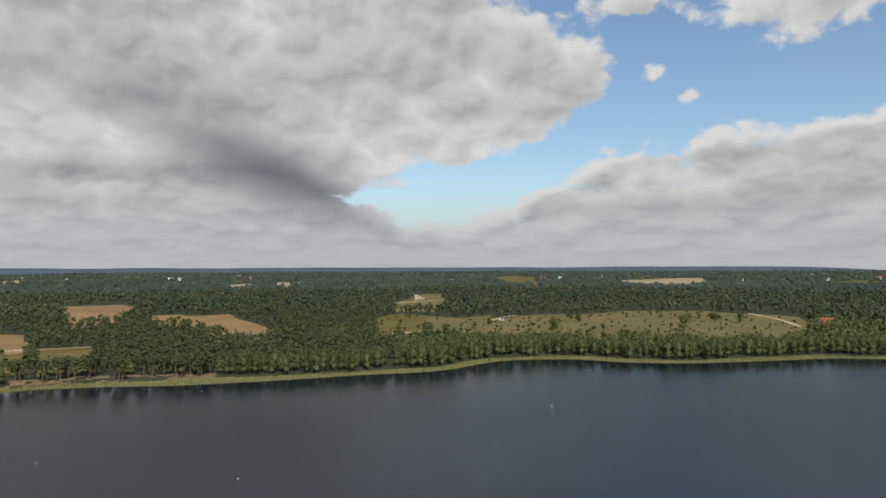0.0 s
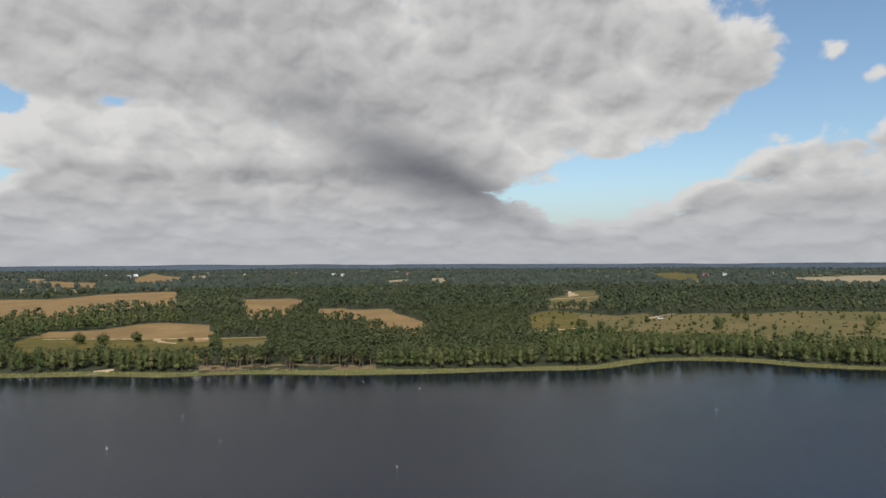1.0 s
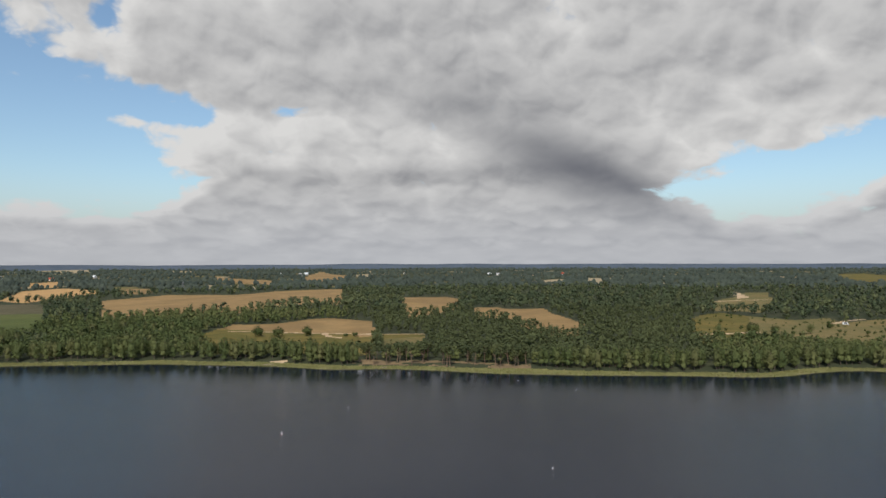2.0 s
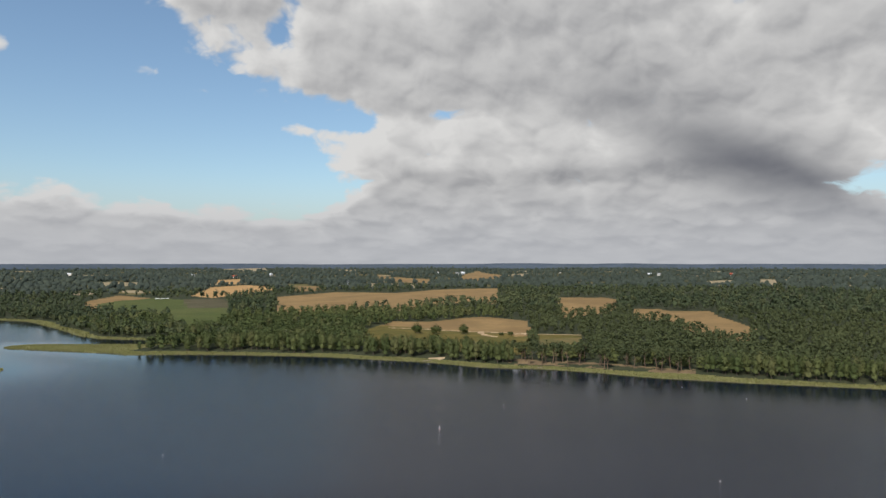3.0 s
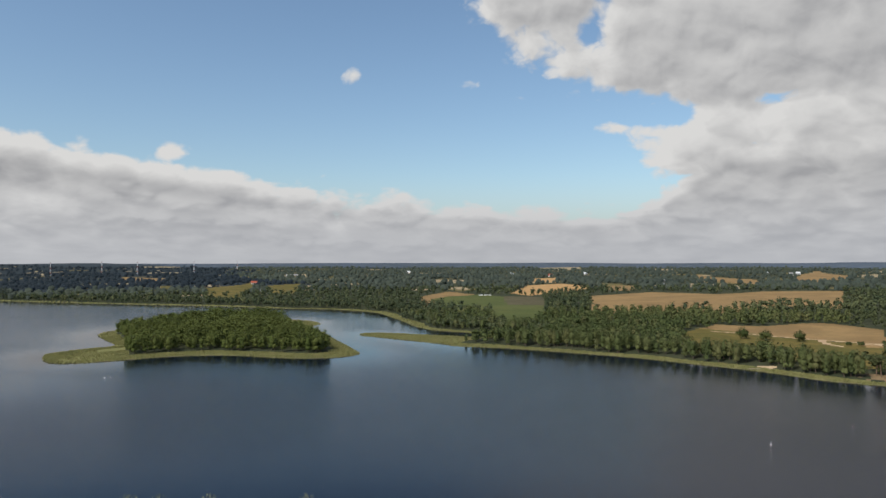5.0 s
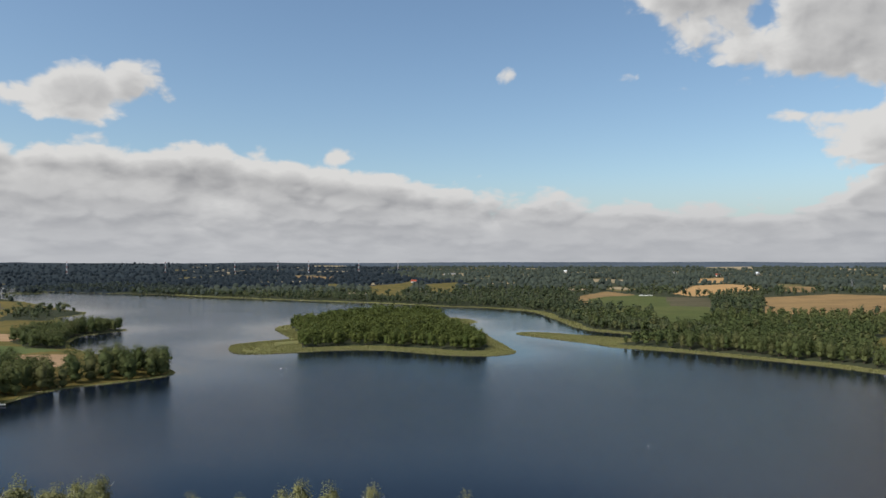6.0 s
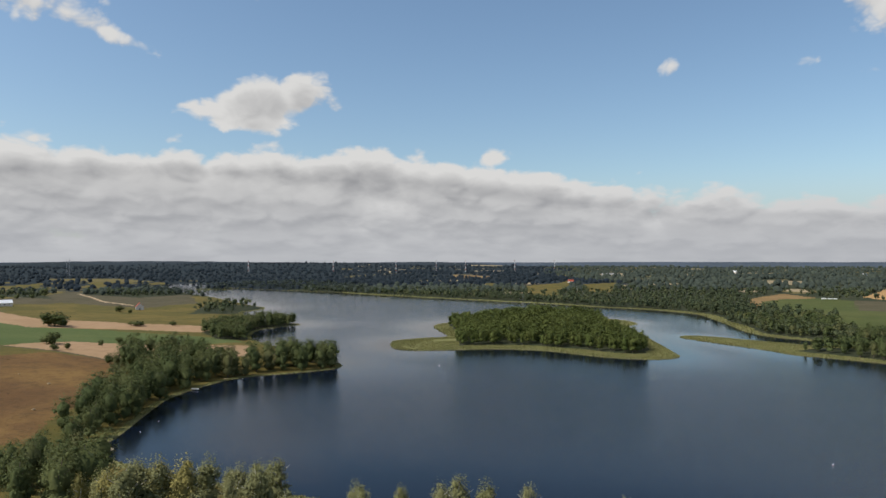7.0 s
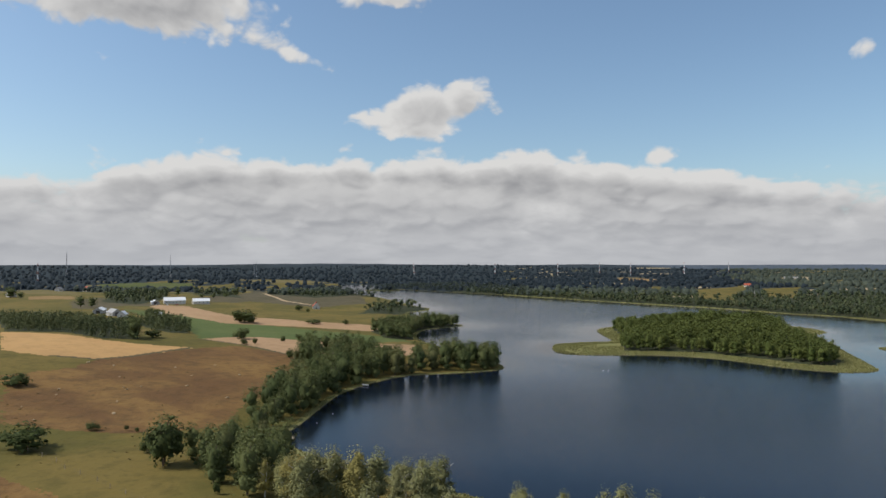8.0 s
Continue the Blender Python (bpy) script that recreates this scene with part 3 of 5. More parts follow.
def cover_of(x, y, d):
    """Index of the ground cover at each place."""
    c = np.zeros(x.shape, int)
    c[open_country(x, y)] = COVER_LIST.index("meadow")
    r = np.hypot(x, y)
    # a patchwork of small far fields among the woods
    zone = (r > 1250) & (r < 3900) & (turn_of(x, y) < 97)
    far = zone & (waves(x, y, 300, 11) + 0.7 * waves(x, y, 110, 12) > 0.52 + 0.14 * (turn_of(x, y) > 55))
    c[far] = COVER_LIST.index("dry")
    far2 = zone & (waves(x, y, 260, 13) + 0.7 * waves(x, y, 100, 14) > 0.62)
    c[far2] = COVER_LIST.index("straw")
    # far western woods stand on ground coloured dark for cloud shade
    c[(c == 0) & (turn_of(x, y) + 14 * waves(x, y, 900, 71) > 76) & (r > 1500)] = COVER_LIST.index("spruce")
    west = (turn_of(x, y) > 108) & (r > 1250) & (r < 2300)
    c[west & (waves(x, y, 420, 21) + 0.5 * waves(x, y, 160, 22) > 0.16)] = COVER_LIST.index("meadow")
    c[west & (waves(x, y, 360, 23) + 0.5 * waves(x, y, 140, 24) > 0.30)] = COVER_LIST.index("dry")
    # field edges wander a little
    ragged = 1.6 * np.modf(np.abs(np.sin(x * 12.99 + y * 78.23) * 43758.5))[0] - 0.8
    wx, wy = x + 3 * waves(x, y, 60, 31) + 1.2 * waves(x, y, 9, 33) + ragged, y + 3 * waves(x, y, 60, 32) + 1.2 * waves(x, y, 9, 34) - ragged
    for name, outline in FIELDS:
        bx, by = outline.min(0), outline.max(0)
        near = (wx > bx[0]) & (wx < by[0]) & (wy > bx[1]) & (wy < by[1])
        if near.any():
            k = np.zeros(x.shape, bool)
            k[near] = inside(outline, wx[near], wy[near])
            c[k] = COVER_LIST.index(name)
    # the worn sandy slope under the pines
    t = turn_of(x, y)
    bare = (t > 18) & (t < 32.5) & (d > 12) & (d < 26) & (r < 480) & (waves(x, y, 26, 15) + 0.5 * waves(x, y, 9, 16) > -0.12)
    c[bare] = COVER_LIST.index("earth")
    for line in VERGES:
        c[line_distance(line, x, y) < 0.9 + r * 0.001] = COVER_LIST.index("soil")
    for width, line in TRACKS:
        c[line_distance(line, x, y) < width / 2 + r * 0.0006] = COVER_LIST.index("sand")
    c[(d > 0) & (d < reed_width(x, y))] = COVER_LIST.index("reed")
    c[d <= 0] = COVER_LIST.index("bed")
    return c


def build_ground():
    turns = np.radians(np.concatenate([np.arange(-36, 93, 0.27), np.arange(93, 139, 0.18), np.arange(139, 324, 2.5)]))
    # close rings over the western fields; over the lake most rings lie beyond the far bank
    west = np.concatenate([[0.0, 20, 40], np.exp(np.linspace(math.log(60), math.log(180), 30)), np.exp(np.linspace(math.log(181), math.log(750), 257)), np.exp(np.linspace(math.log(755), math.log(1600), 63)), np.exp(np.linspace(math.log(1620), math.log(4960), 57))])
    north = np.concatenate([np.linspace(0, 325, 16), np.exp(np.linspace(math.log(335), math.log(1500), 304)), np.exp(np.linspace(math.log(1508), math.log(4960), 90))])
    t = np.degrees(turns)
    mix = np.clip((t - 91) / 4, 0, 1) * (1 - np.clip((t - 310) / 12, 0, 1))
    r = north[:, None] * (1 - mix[None, :]) + west[:, None] * mix[None, :]
    a = np.broadcast_to(turns[None, :], r.shape)
    rings = west
    x, y = -np.sin(a) * r, np.cos(a) * r
    d = shore_distance(x, y)
    z = land_height(x, y, d)
    n, k = len(turns), len(rings)
    i = np.arange(k - 1)[:, None] * n + np.arange(n)[None, :]
    j = np.arange(k - 1)[:, None] * n + (np.arange(n)[None, :] + 1) % n
    quads = np.stack([i, j, j + n, i + n], -1).reshape(-1, 4)
    xf, yf, df = (v.ravel()[quads].mean(1) for v in (np.where(np.abs(x) < 1e9, x, 0), y, d))
    which = cover_of(xf, yf, df)
    quads = quads[:, ::-1]
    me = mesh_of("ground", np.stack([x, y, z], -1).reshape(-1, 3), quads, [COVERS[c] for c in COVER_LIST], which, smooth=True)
    return tagged(new("ground", me), "rolling farmland of stubble, pasture and forest floor round a lake", "ground", kind="structure")


def build_water():
    turns = np.radians(np.concatenate([np.arange(-36, 126, 1.1), np.arange(126, 324, 6.0)]))
    rings = np.exp(np.arange(math.log(60), math.log(2400), 0.028))
    a, r = np.meshgrid(turns, rings)
    n, k = len(turns), len(rings)
    i = np.arange(k - 1)[:, None] * n + np.arange(n)[None, :]
    j = np.arange(k - 1)[:, None] * n + (np.arange(n)[None, :] + 1) % n
    x, y = -np.sin(a) * r, np.cos(a) * r
    calm = np.exp(-(np.clip(-shore_distance(x, y), 0, None) / 62.0) ** 1.5)
    me = mesh_of("water", np.stack([x, y, 0 * r], -1).reshape(-1, 3), np.stack([i, i + n, j + n, j], -1).reshape(-1, 4), [WATER], smooth=True, tone=calm.ravel())
    me.attributes["tone"].name = "calm"
    return tagged(new("water", me), "dark rippled lake water reflecting the cloudy sky", "water", kind="structure")


def build_ridge(far, first, last, mat, low, swing, label):
    """A far wooded ridge that closes the view."""
    t = np.radians(np.arange(first, last, 0.12))
    x, y = -far * np.sin(t), far * np.cos(t)
    crest = low + swing * waves(x, y, 1900, 5) + 0.45 * swing * waves(x, y, 620, 6) + 0.12 * swing * waves(x, y, 150, 7)
    crest = crest - 26 * np.exp(-((np.degrees(t) - first) / 6) ** 2)
    rows = [(1 + k, crest * f) for k, f in ((-0.022, 0.0), (-0.012, 0.55), (0.0, 1.0), (0.02, 0.4))]
    v = np.concatenate([np.stack([x * k, y * k, z], 1) for k, z in rows])
    n = len(t)
    i = (np.arange(len(rows) - 1)[:, None] * n + np.arange(n - 1)[None, :]).ravel()
    me = mesh_of("backdrop", v, np.stack([i, i + n, i + n + 1, i + 1], 1), [mat], smooth=True)
    return tagged(new("backdrop", me), label, "ridge", kind="structure")


build_ground()
build_water()
# both ridges carry haze in their colour, the western one cloud shade too
build_ridge(4840, -36, 139, HAZED_RIDGE, 52, 7, "far wooded ridge along the horizon, distance haze painted in as blue-grey")
build_ridge(4640, 80, 139, SHADED_RIDGE, 54, 18, "far wooded ridge rising along the horizon, cloud shade painted into its dark colour")


# ---------------------------------------------------------------- trees
def height_at(x, y):
    x, y = np.atleast_1d(np.asarray(x, float)), np.atleast_1d(np.asarray(y, float))
    return land_height(x, y, shore_distance(x, y))


def ball(cuts):
    bm = bmesh.new()
    bmesh.ops.create_icosphere(bm, subdivisions=cuts, radius=1.0)
    v = np.array([w.co[:] for w in bm.verts])
    f = np.array([[w.index for w in q.verts] for q in bm.faces])
    bm.free()
    return v, f


BALL_1, BALL_2 = ball(1), ball(2)


def sprays(g, lobes, count, size, droop=0.0, fill=0.4):
    """Leafy sprays as small bent quads over and inside a crown's lobes: verts (4n, 3)."""
    weight = np.array([(l[3] * l[4]) for l in lobes])
    pick = g.choice(len(lobes), count, p=weight / weight.sum())
    L = np.array(lobes)[pick]
    dirn = g.normal(size=(count, 3))
    dirn[:, 2] = np.where(g.rand(count) < 0.65, np.abs(dirn[:, 2]), dirn[:, 2])
    dirn /= np.linalg.norm(dirn, axis=1)[:, None]
    depth = 1 - fill * g.rand(count) ** 2 + 0.13 * g.normal(size=count)
    at = L[:, :3] + dirn * np.stack([L[:, 3], L[:, 3], L[:, 4]], 1) * depth[:, None]
    at[:, 2] -= droop * g.rand(count)
    nrm = dirn + 0.38 * g.normal(size=(count, 3)) + (0, 0, 0.25)
    nrm /= np.linalg.norm(nrm, axis=1)[:, None]
    side = np.cross(nrm, g.normal(size=(count, 3)))
    side /= np.linalg.norm(side, axis=1)[:, None]
    up = np.cross(nrm, side)
    s = (size * g.uniform(0.55, 1.3, count))[:, None]
    e = (size * g.uniform(0.4, 1.1, count))[:, None]
    c = [at + side * s * g.uniform(0.3, 0.6, (count, 1)), at + up * e * 0.5 + nrm * s * 0.12, at - side * s * g.uniform(0.3, 0.6, (count, 1)), at - up * e * 0.5 - nrm * s * 0.1]
    soft = dirn * 0.85 + 0.25 * g.normal(size=(count, 3)) + (0, 0, 0.50)
    return np.stack(c, 1).reshape(-1, 3), np.repeat(soft / np.linalg.norm(soft, axis=1)[:, None], 4, 0)


def crown_lobes(g, kind, high, wide):
    """The crown as a handful of swellings: x, y, z, half width, half height."""
    if kind == "pine":
        out = [(0, 0, high * 0.80, wide * 0.36, high * 0.16)]
        for k in range(5):
            t, q = g.uniform(0, 6.28), g.uniform(0.15, 0.33) * wide
            out.append((q * math.cos(t), q * math.sin(t), high * g.uniform(0.56, 0.92), wide * g.uniform(0.16, 0.26), high * g.uniform(0.05, 0.09)))
    elif kind == "spruce":
        out = [(0, 0, high * (0.15 + 0.15 * k), wide * 0.5 * (1 - 0.155 * k), high * 0.12) for k in range(6)]
    elif kind == "birch":
        out = [(0, 0, high * 0.58, wide * 0.31, high * 0.41), (0, 0, high * 0.32, wide * 0.38, high * 0.26)]
        for k in range(14):
            t, up = g.uniform(0, 6.28), g.uniform(0.25, 0.86)
            q = g.uniform(0.6, 1.0) * wide * 0.37 * (1.35 - up)
            out.append((q * math.cos(t), q * math.sin(t), high * up, wide * g.uniform(0.12, 0.20), high * g.uniform(0.07, 0.13)))
    elif kind == "bush":
        out = [(0, 0, high * 0.42, wide * 0.38, high * 0.46)]
        for k in range(6):
            t, q = g.uniform(0, 6.28), g.uniform(0.2, 0.36) * wide
            out.append((q * math.cos(t), q * math.sin(t), high * g.uniform(0.18, 0.55), wide * g.uniform(0.15, 0.25), high * g.uniform(0.18, 0.34)))
    else:
        out = [(0, 0, high * 0.58, wide * 0.42, high * 0.40), (0, 0, high * 0.27, wide * 0.42, high * 0.25)]
        for k in range(22):
            t, up = g.uniform(0, 6.28), 0.14 + 0.76 * g.rand() ** 0.8
            q = g.uniform(0.55, 1.0) * 0.40 * wide * math.sqrt(max(1 - ((up - 0.46) / 0.52) ** 2, 0.05))
            out.append((q * math.cos(t), q * math.sin(t), high * up, wide * g.uniform(0.09, 0.18), high * g.uniform(0.05, 0.10)))
    return out


def crown_arrays(g, kind, high, wide, count, size, core=1, most=8, swell=0.50):
    """Vertices and quads of one crown, leafy sprays round a rough dark core."""
    lobes = crown_lobes(g, kind, high, wide)
    v, n = sprays(g, lobes, count, size, droop=0.05 * high if kind == "birch" else 0.0)
    parts_v, parts_q, parts_n = [v], [np.arange(len(v)).reshape(-1, 4)], [n]
    if core:
        bv, bf = BALL_1 if core == 1 else BALL_2
        base = len(v)
        for l in lobes[:most]:
            w = bv * np.array([l[3], l[3], l[4]]) * (swell + 0.22 * g.rand(len(bv), 1)) + np.array(l[:3])
            parts_v.append(w)
            parts_n.append(0.7 * bv + 0.25 * g.normal(size=bv.shape) + (0, 0, 0.25))
            parts_q.append(np.concatenate([bf, bf[:, 2:3]], 1) + base)
            base += len(w)
    return np.concatenate(parts_v), np.concatenate(parts_q), np.concatenate(parts_n)


def leafy(name, v, q, n, mat, tone=None):
    """A mass of foliage, shaded by the swell of its crowns. Three-cornered faces come with their last corner doubled."""
    tri = q[:, 2] == q[:, 3]
    me = bpy.data.meshes.new(name)
    sizes = np.where(tri, 3, 4)
    flat = q.ravel()[np.stack([np.ones(len(q), bool)] * 3 + [~tri], 1).ravel()]
    me.vertices.add(len(v))
    me.vertices.foreach_set("co", np.asarray(v, np.float32).ravel())
    me.loops.add(len(flat))
    me.loops.foreach_set("vertex_index", flat.astype(np.int32))
    me.polygons.add(len(q))
    me.polygons.foreach_set("loop_start", np.concatenate([[0], np.cumsum(sizes)[:-1]]).astype(np.int32))
    me.materials.append(mat)
    me.polygons.foreach_set("use_smooth", np.full(len(q), True))
    if tone is not None:
        me.attributes.new("tone", "FLOAT", "POINT").data.foreach_set("value", np.asarray(tone, np.float32))
    me.update(calc_edges=True)
    n = n / np.linalg.norm(n, axis=1)[:, None]
    me.normals_split_custom_set_from_vertices(n.tolist())
    return me


def trunk_arrays(g, high, thick, lean=0.05, branches=5, sides=5):
    """A tapered, slightly bent trunk with limbs."""
    verts, faces = [], []

    def limb(p0, p1, r0, r1, cuts):
        base = len(verts)
        p0, p1 = np.array(p0, float), np.array(p1, float)
        axis = (p1 - p0) / np.linalg.norm(p1 - p0)
        s = np.cross(axis, (0.3, 0.9, 0.1))
        s /= np.linalg.norm(s)
        w = np.cross(axis, s)
        for k in range(cuts + 1):
            f = k / cuts
            c = p0 + (p1 - p0) * f + s * math.sin(f * 3.1) * np.linalg.norm(p1 - p0) * 0.04
            for q in range(sides):
                t = 6.2832 * q / sides
                verts.append(c + (s * math.cos(t) + w * math.sin(t)) * (r0 + (r1 - r0) * f))
        for k in range(cuts):
            for q in range(sides):
                a, b = base + k * sides + q, base + k * sides + (q + 1) % sides
                faces.append((a, b, b + sides, a + sides))

    top = (lean * high * g.normal(), lean * high * g.normal(), high * 0.86)
    limb((0, 0, -0.3), top, thick, thick * 0.25, 4)
    for k in range(branches):
        f, t = g.uniform(0.35, 0.8), g.uniform(0, 6.28)
        p = np.array(top) * f
        reach = high * g.uniform(0.14, 0.24)
        limb(p, p + (reach * math.cos(t), reach * math.sin(t), reach * 0.8), thick * 0.4, thick * 0.1, 2)
    return np.array(verts), np.array(faces)


def tree_model(kind, seed, high, wide, count, size, leaf, bark, label, category, group, core=1, branches=5):
    g = np.random.RandomState(seed)
    ob = new(kind + "_tree" if kind != "bush" else "bush")
    v, q, n = crown_arrays(g, {"alder": "broad", "oak": "broad", "willow": "broad"}.get(kind, kind), high, wide, count, size, core)
    crown = new("crown", leafy("crown", v, q, n, leaf))
    crown.parent = ob
    v, q = trunk_arrays(g, high, 0.016 * high + 0.05, branches=branches)
    trunk = new("trunk", mesh_of("trunk", v, q, [bark], smooth=True))
    trunk.parent = ob
    return tagged(ob, label, category, group)


def plant(models, x, y, g, low=0.8, top=1.2, sink=0.0):
    """A copy of one of the models standing at x, y."""
    z = float(height_at(x, y)[0]) - sink
    k = g.randint(len(models))
    s = g.uniform(low, top)
    m = pose(x, y, z, 0, 0, g.uniform(0, 360)) @ Matrix.Diagonal((s * g.uniform(0.9, 1.1), s * g.uniform(0.9, 1.1), s, 1))
    used = models[k]
    if used.get("set_out"):
        return copy_thing(used, m)
    used["set_out"] = 1
    used.matrix_basis = pose(x, y, z, 0, 0, g.uniform(0, 360))
    return used


def woods(name, kinds, xs, ys, sizes, leaf_count, leaf_size, leaf, seed, label, core=0, stretch=1.0, most=5, flat=0.0, swell=0.50):
    """Many trees as one mass of foliage. kinds: crown shapes; sizes: height of each tree."""
    g = np.random.RandomState(seed)
    protos = []
    for k in range(10):
        kind = kinds[k % len(kinds)]
        protos.append(crown_arrays(g, kind, 1.0, 0.66 * stretch if kind != "spruce" else 0.42 * stretch, leaf_count, leaf_size, core, most, swell))
    zs = height_at(xs, ys)
    region = 0.39 + 0.38 * np.clip(1.6 * waves(xs, ys, 420, 61), -1, 1)
    vs, qs, ns, tones, base = [], [], [], [], 0
    for x, y, z, s in zip(xs, ys, zs, sizes):
        v, q, n = protos[g.randint(10)]
        t = g.uniform(0, 6.28)
        turned = np.array([[math.cos(t), math.sin(t), 0], [-math.sin(t), math.cos(t), 0], [0, 0, 1]])
        vs.append(v @ turned * (s * g.uniform(0.85, 1.2), s * g.uniform(0.85, 1.2), s) + (x, y, z - 0.2))
        ns.append((n @ turned) * (1 - flat) + (0, 0, flat))
        qs.append(q + base)
        tones.append(np.full(len(v), region[len(tones)] + 0.22 * g.rand()))
        base += len(v)
    me = leafy(name, np.concatenate(vs), np.concatenate(qs), np.concatenate(ns), leaf, np.concatenate(tones))
    return tagged(new(name, me), label, "woodland", kind="stuff")


def scatter(g, r0, r1, t0, t1, gap, ring_gap):
    """Jittered places over a ring of country; gap and ring_gap in metres, growing with the range."""
    xs, ys, r = [], [], r0
    while r < r1:
        n = max(int(math.radians(t1 - t0) * r / gap(r)), 1)
        t = np.radians(t0 + (t1 - t0) * (np.arange(n) + g.rand(n)) / n)
        q = r + ring_gap(r) * g.uniform(-0.6, 0.6, n)
        xs.append(-np.sin(t) * q)
        ys.append(np.cos(t) * q)
        r += ring_gap(r)
    return np.concatenate(xs), np.concatenate(ys)


def wooded(x, y, margin=3.0):
    """True where trees grow: on forest ground, clear of the water, fields and tracks."""
    d = shore_distance(x, y)
    c = cover_of(x, y, d)
    return ((c == COVER_LIST.index("forest")) | (c == COVER_LIST.index("earth")) | (c == COVER_LIST.index("grove")) | (c == COVER_LIST.index("spruce"))) & (d > reed_width(x, y) + margin)


def build_woods():
    g = np.random.RandomState(21)
    # behind the bank, from the front rows to the first fields
    x, y = scatter(g, 395, 760, -36, 96, lambda r: 4.5 + (r - 395) * 0.004, lambda r: 5.6 + (r - 395) * 0.022)
    k = wooded(x, y)
    x, y = x[k], y[k]
    d = shore_distance(x, y)
    isle = inside(ISLAND, x, y)
    back = ((d > FRONT) | (turn_of(x, y) > 58)) & ~isle
    piny = back & (turn_of(x, y) < 33) & (turn_of(x, y) > 4) & (d > 30)
    woods("pine_wood", ["pine", "broad", "pine", "spruce"], x[piny], y[piny], g.uniform(7.5, 11.5, piny.sum()), 46, 0.15, NEEDLES, 4, "dense grey-green pine wood with mixed trees behind the bank", core=1, most=1, stretch=0.8)
    leafed = back & ~piny
    woods("near_wood", ["broad", "broad", "bush", "broad"], x[leafed], y[leafed], g.uniform(6.5, 11.5, leafed.sum()), 52, 0.165, BROADLEAF, 5, "dense leafy wood of dark green trees behind the bank", core=1, most=2, stretch=1.02)
    inner = isle & (d > FRONT)
    woods("island_wood", ["broad", "broad", "bush"], x[inner], y[inner], np.clip(10 + (d[inner] - FRONT) * 0.1, 10, 16.5) * g.uniform(0.85, 1.12, inner.sum()), 190, 0.115, ISLE_LEAF, 8, "dense sunlit green wood covering the island", core=0)
    x, y = scatter(g, 760, 1300, -36, 138, lambda r: 8.0 + (r - 760) * 0.006, lambda r: 15 + (r - 760) * 0.035)
    k = wooded(x, y)
    woods("middle_wood", ["broad", "bush", "broad", "pine"], x[k], y[k], g.uniform(8.5, 14.0, k.sum()), 30, 0.19, MIDDLE_LEAF, 6, "mixed wood of dark green trees between fields", core=1, most=1)
    x, y = scatter(g, 1300, 4940, -36, 138, lambda r: 0.0080 * r, lambda r: 0.041 * r)
    k = wooded(x, y)
    x, y = x[k], y[k]
    r = np.hypot(x, y)
    high = g.uniform(8, 14, k.sum()) * (1 + 0.12 * (r - 1300) / 3000)
    # western far woods take the leaf colour with cloud shade painted in
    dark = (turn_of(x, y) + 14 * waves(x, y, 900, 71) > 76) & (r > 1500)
    shown = ~dark | (r < 4100)
    x, y, high, dark = x[shown], y[shown], high[shown], dark[shown]
    # the far leaf colour already includes the haze
    woods("far_wood", ["broad", "bush", "bush", "bush"], x[~dark], y[~dark], high[~dark], 4, 0.22, HAZED_LEAF, 7, "far woods reaching to the horizon, haze tinted into their grey-green", core=1, stretch=1.7, flat=0.3, most=2, swell=0.85)
    woods("far_spruce_wood", ["broad", "bush", "bush"], x[dark], y[dark], high[dark] * 0.95, 4, 0.22, SHADED_LEAF, 17, "far forest on low ridges, cloud shade and haze painted into its dark blue-green", core=1, stretch=1.9, flat=0.55, most=2, swell=0.85)
    # the thickets that close the far banks down to the water
    x, y = scatter(g, 560, 1750, 54, 100, lambda r: 5.0 + r * 0.002, lambda r: 6.0 + r * 0.003)
    d = shore_distance(x, y)
    k = (d > 0) & (d < 48) & ~inside(ISLAND, x, y)
    x, y = x[k], y[k]
    k = wooded(x, y, 0.0)
    x, y = x[k], y[k]
    woods("bank_thicket", ["broad", "bush", "broad"], x, y, g.uniform(6, 12, len(x)), 40, 0.17, MIDDLE_LEAF, 15, "dense dark green thicket along the far lake bank", core=1, most=1)
    # low scrub in the dry grassland
    x, y = scatter(g, 480, 900, -34, 8, lambda r: 11, lambda r: 13)
    c = cover_of(x, y, shore_distance(x, y))
    k = ((c == COVER_LIST.index("dry")) | (c == COVER_LIST.index("green"))) & (g.rand(len(x)) < 0.55)
    woods("scrub", ["bush", "pine", "bush"], x[k], y[k], g.uniform(1.2, 4.2, k.sum()) * (1 + 0.5 * (g.rand(k.sum()) > 0.85)), 30, 0.2, SHRUB_LEAF, 12, "low scattered scrub and young pines in dry grassland", core=1, stretch=1.4)
    x, y = scatter(g, 1300, 1760, 95, 112, lambda r: 11, lambda r: 14)
    k = wooded(x, y, 1.0) & (shore_distance(x, y) < 160)
    woods("lakehead_wood", ["broad", "bush", "broad"], x[k], y[k], g.uniform(9, 15, k.sum()), 30, 0.18, HAZED_LEAF, 14, "woods round the head of the lake, haze tinted into their grey-green")
    # young conifers and groves beyond the western pasture
    x, y = scatter(g, 430, 760, 95, 138, lambda r: 4.0, lambda r: 5.0)
    k = wooded(x, y, 1.0)
    x, y = x[k], y[k]
    con = turn_of(x, y) > 120
    woods("conifer_plantation", ["spruce", "spruce", "pine"], x[con], y[con], g.uniform(6, 10, con.sum()), 60, 0.11, NEEDLES, 9, "close-planted young conifers beside the stubble field", core=0)
    return x[~con], y[~con]


FRONT = 25.0
GROVES = build_woods()


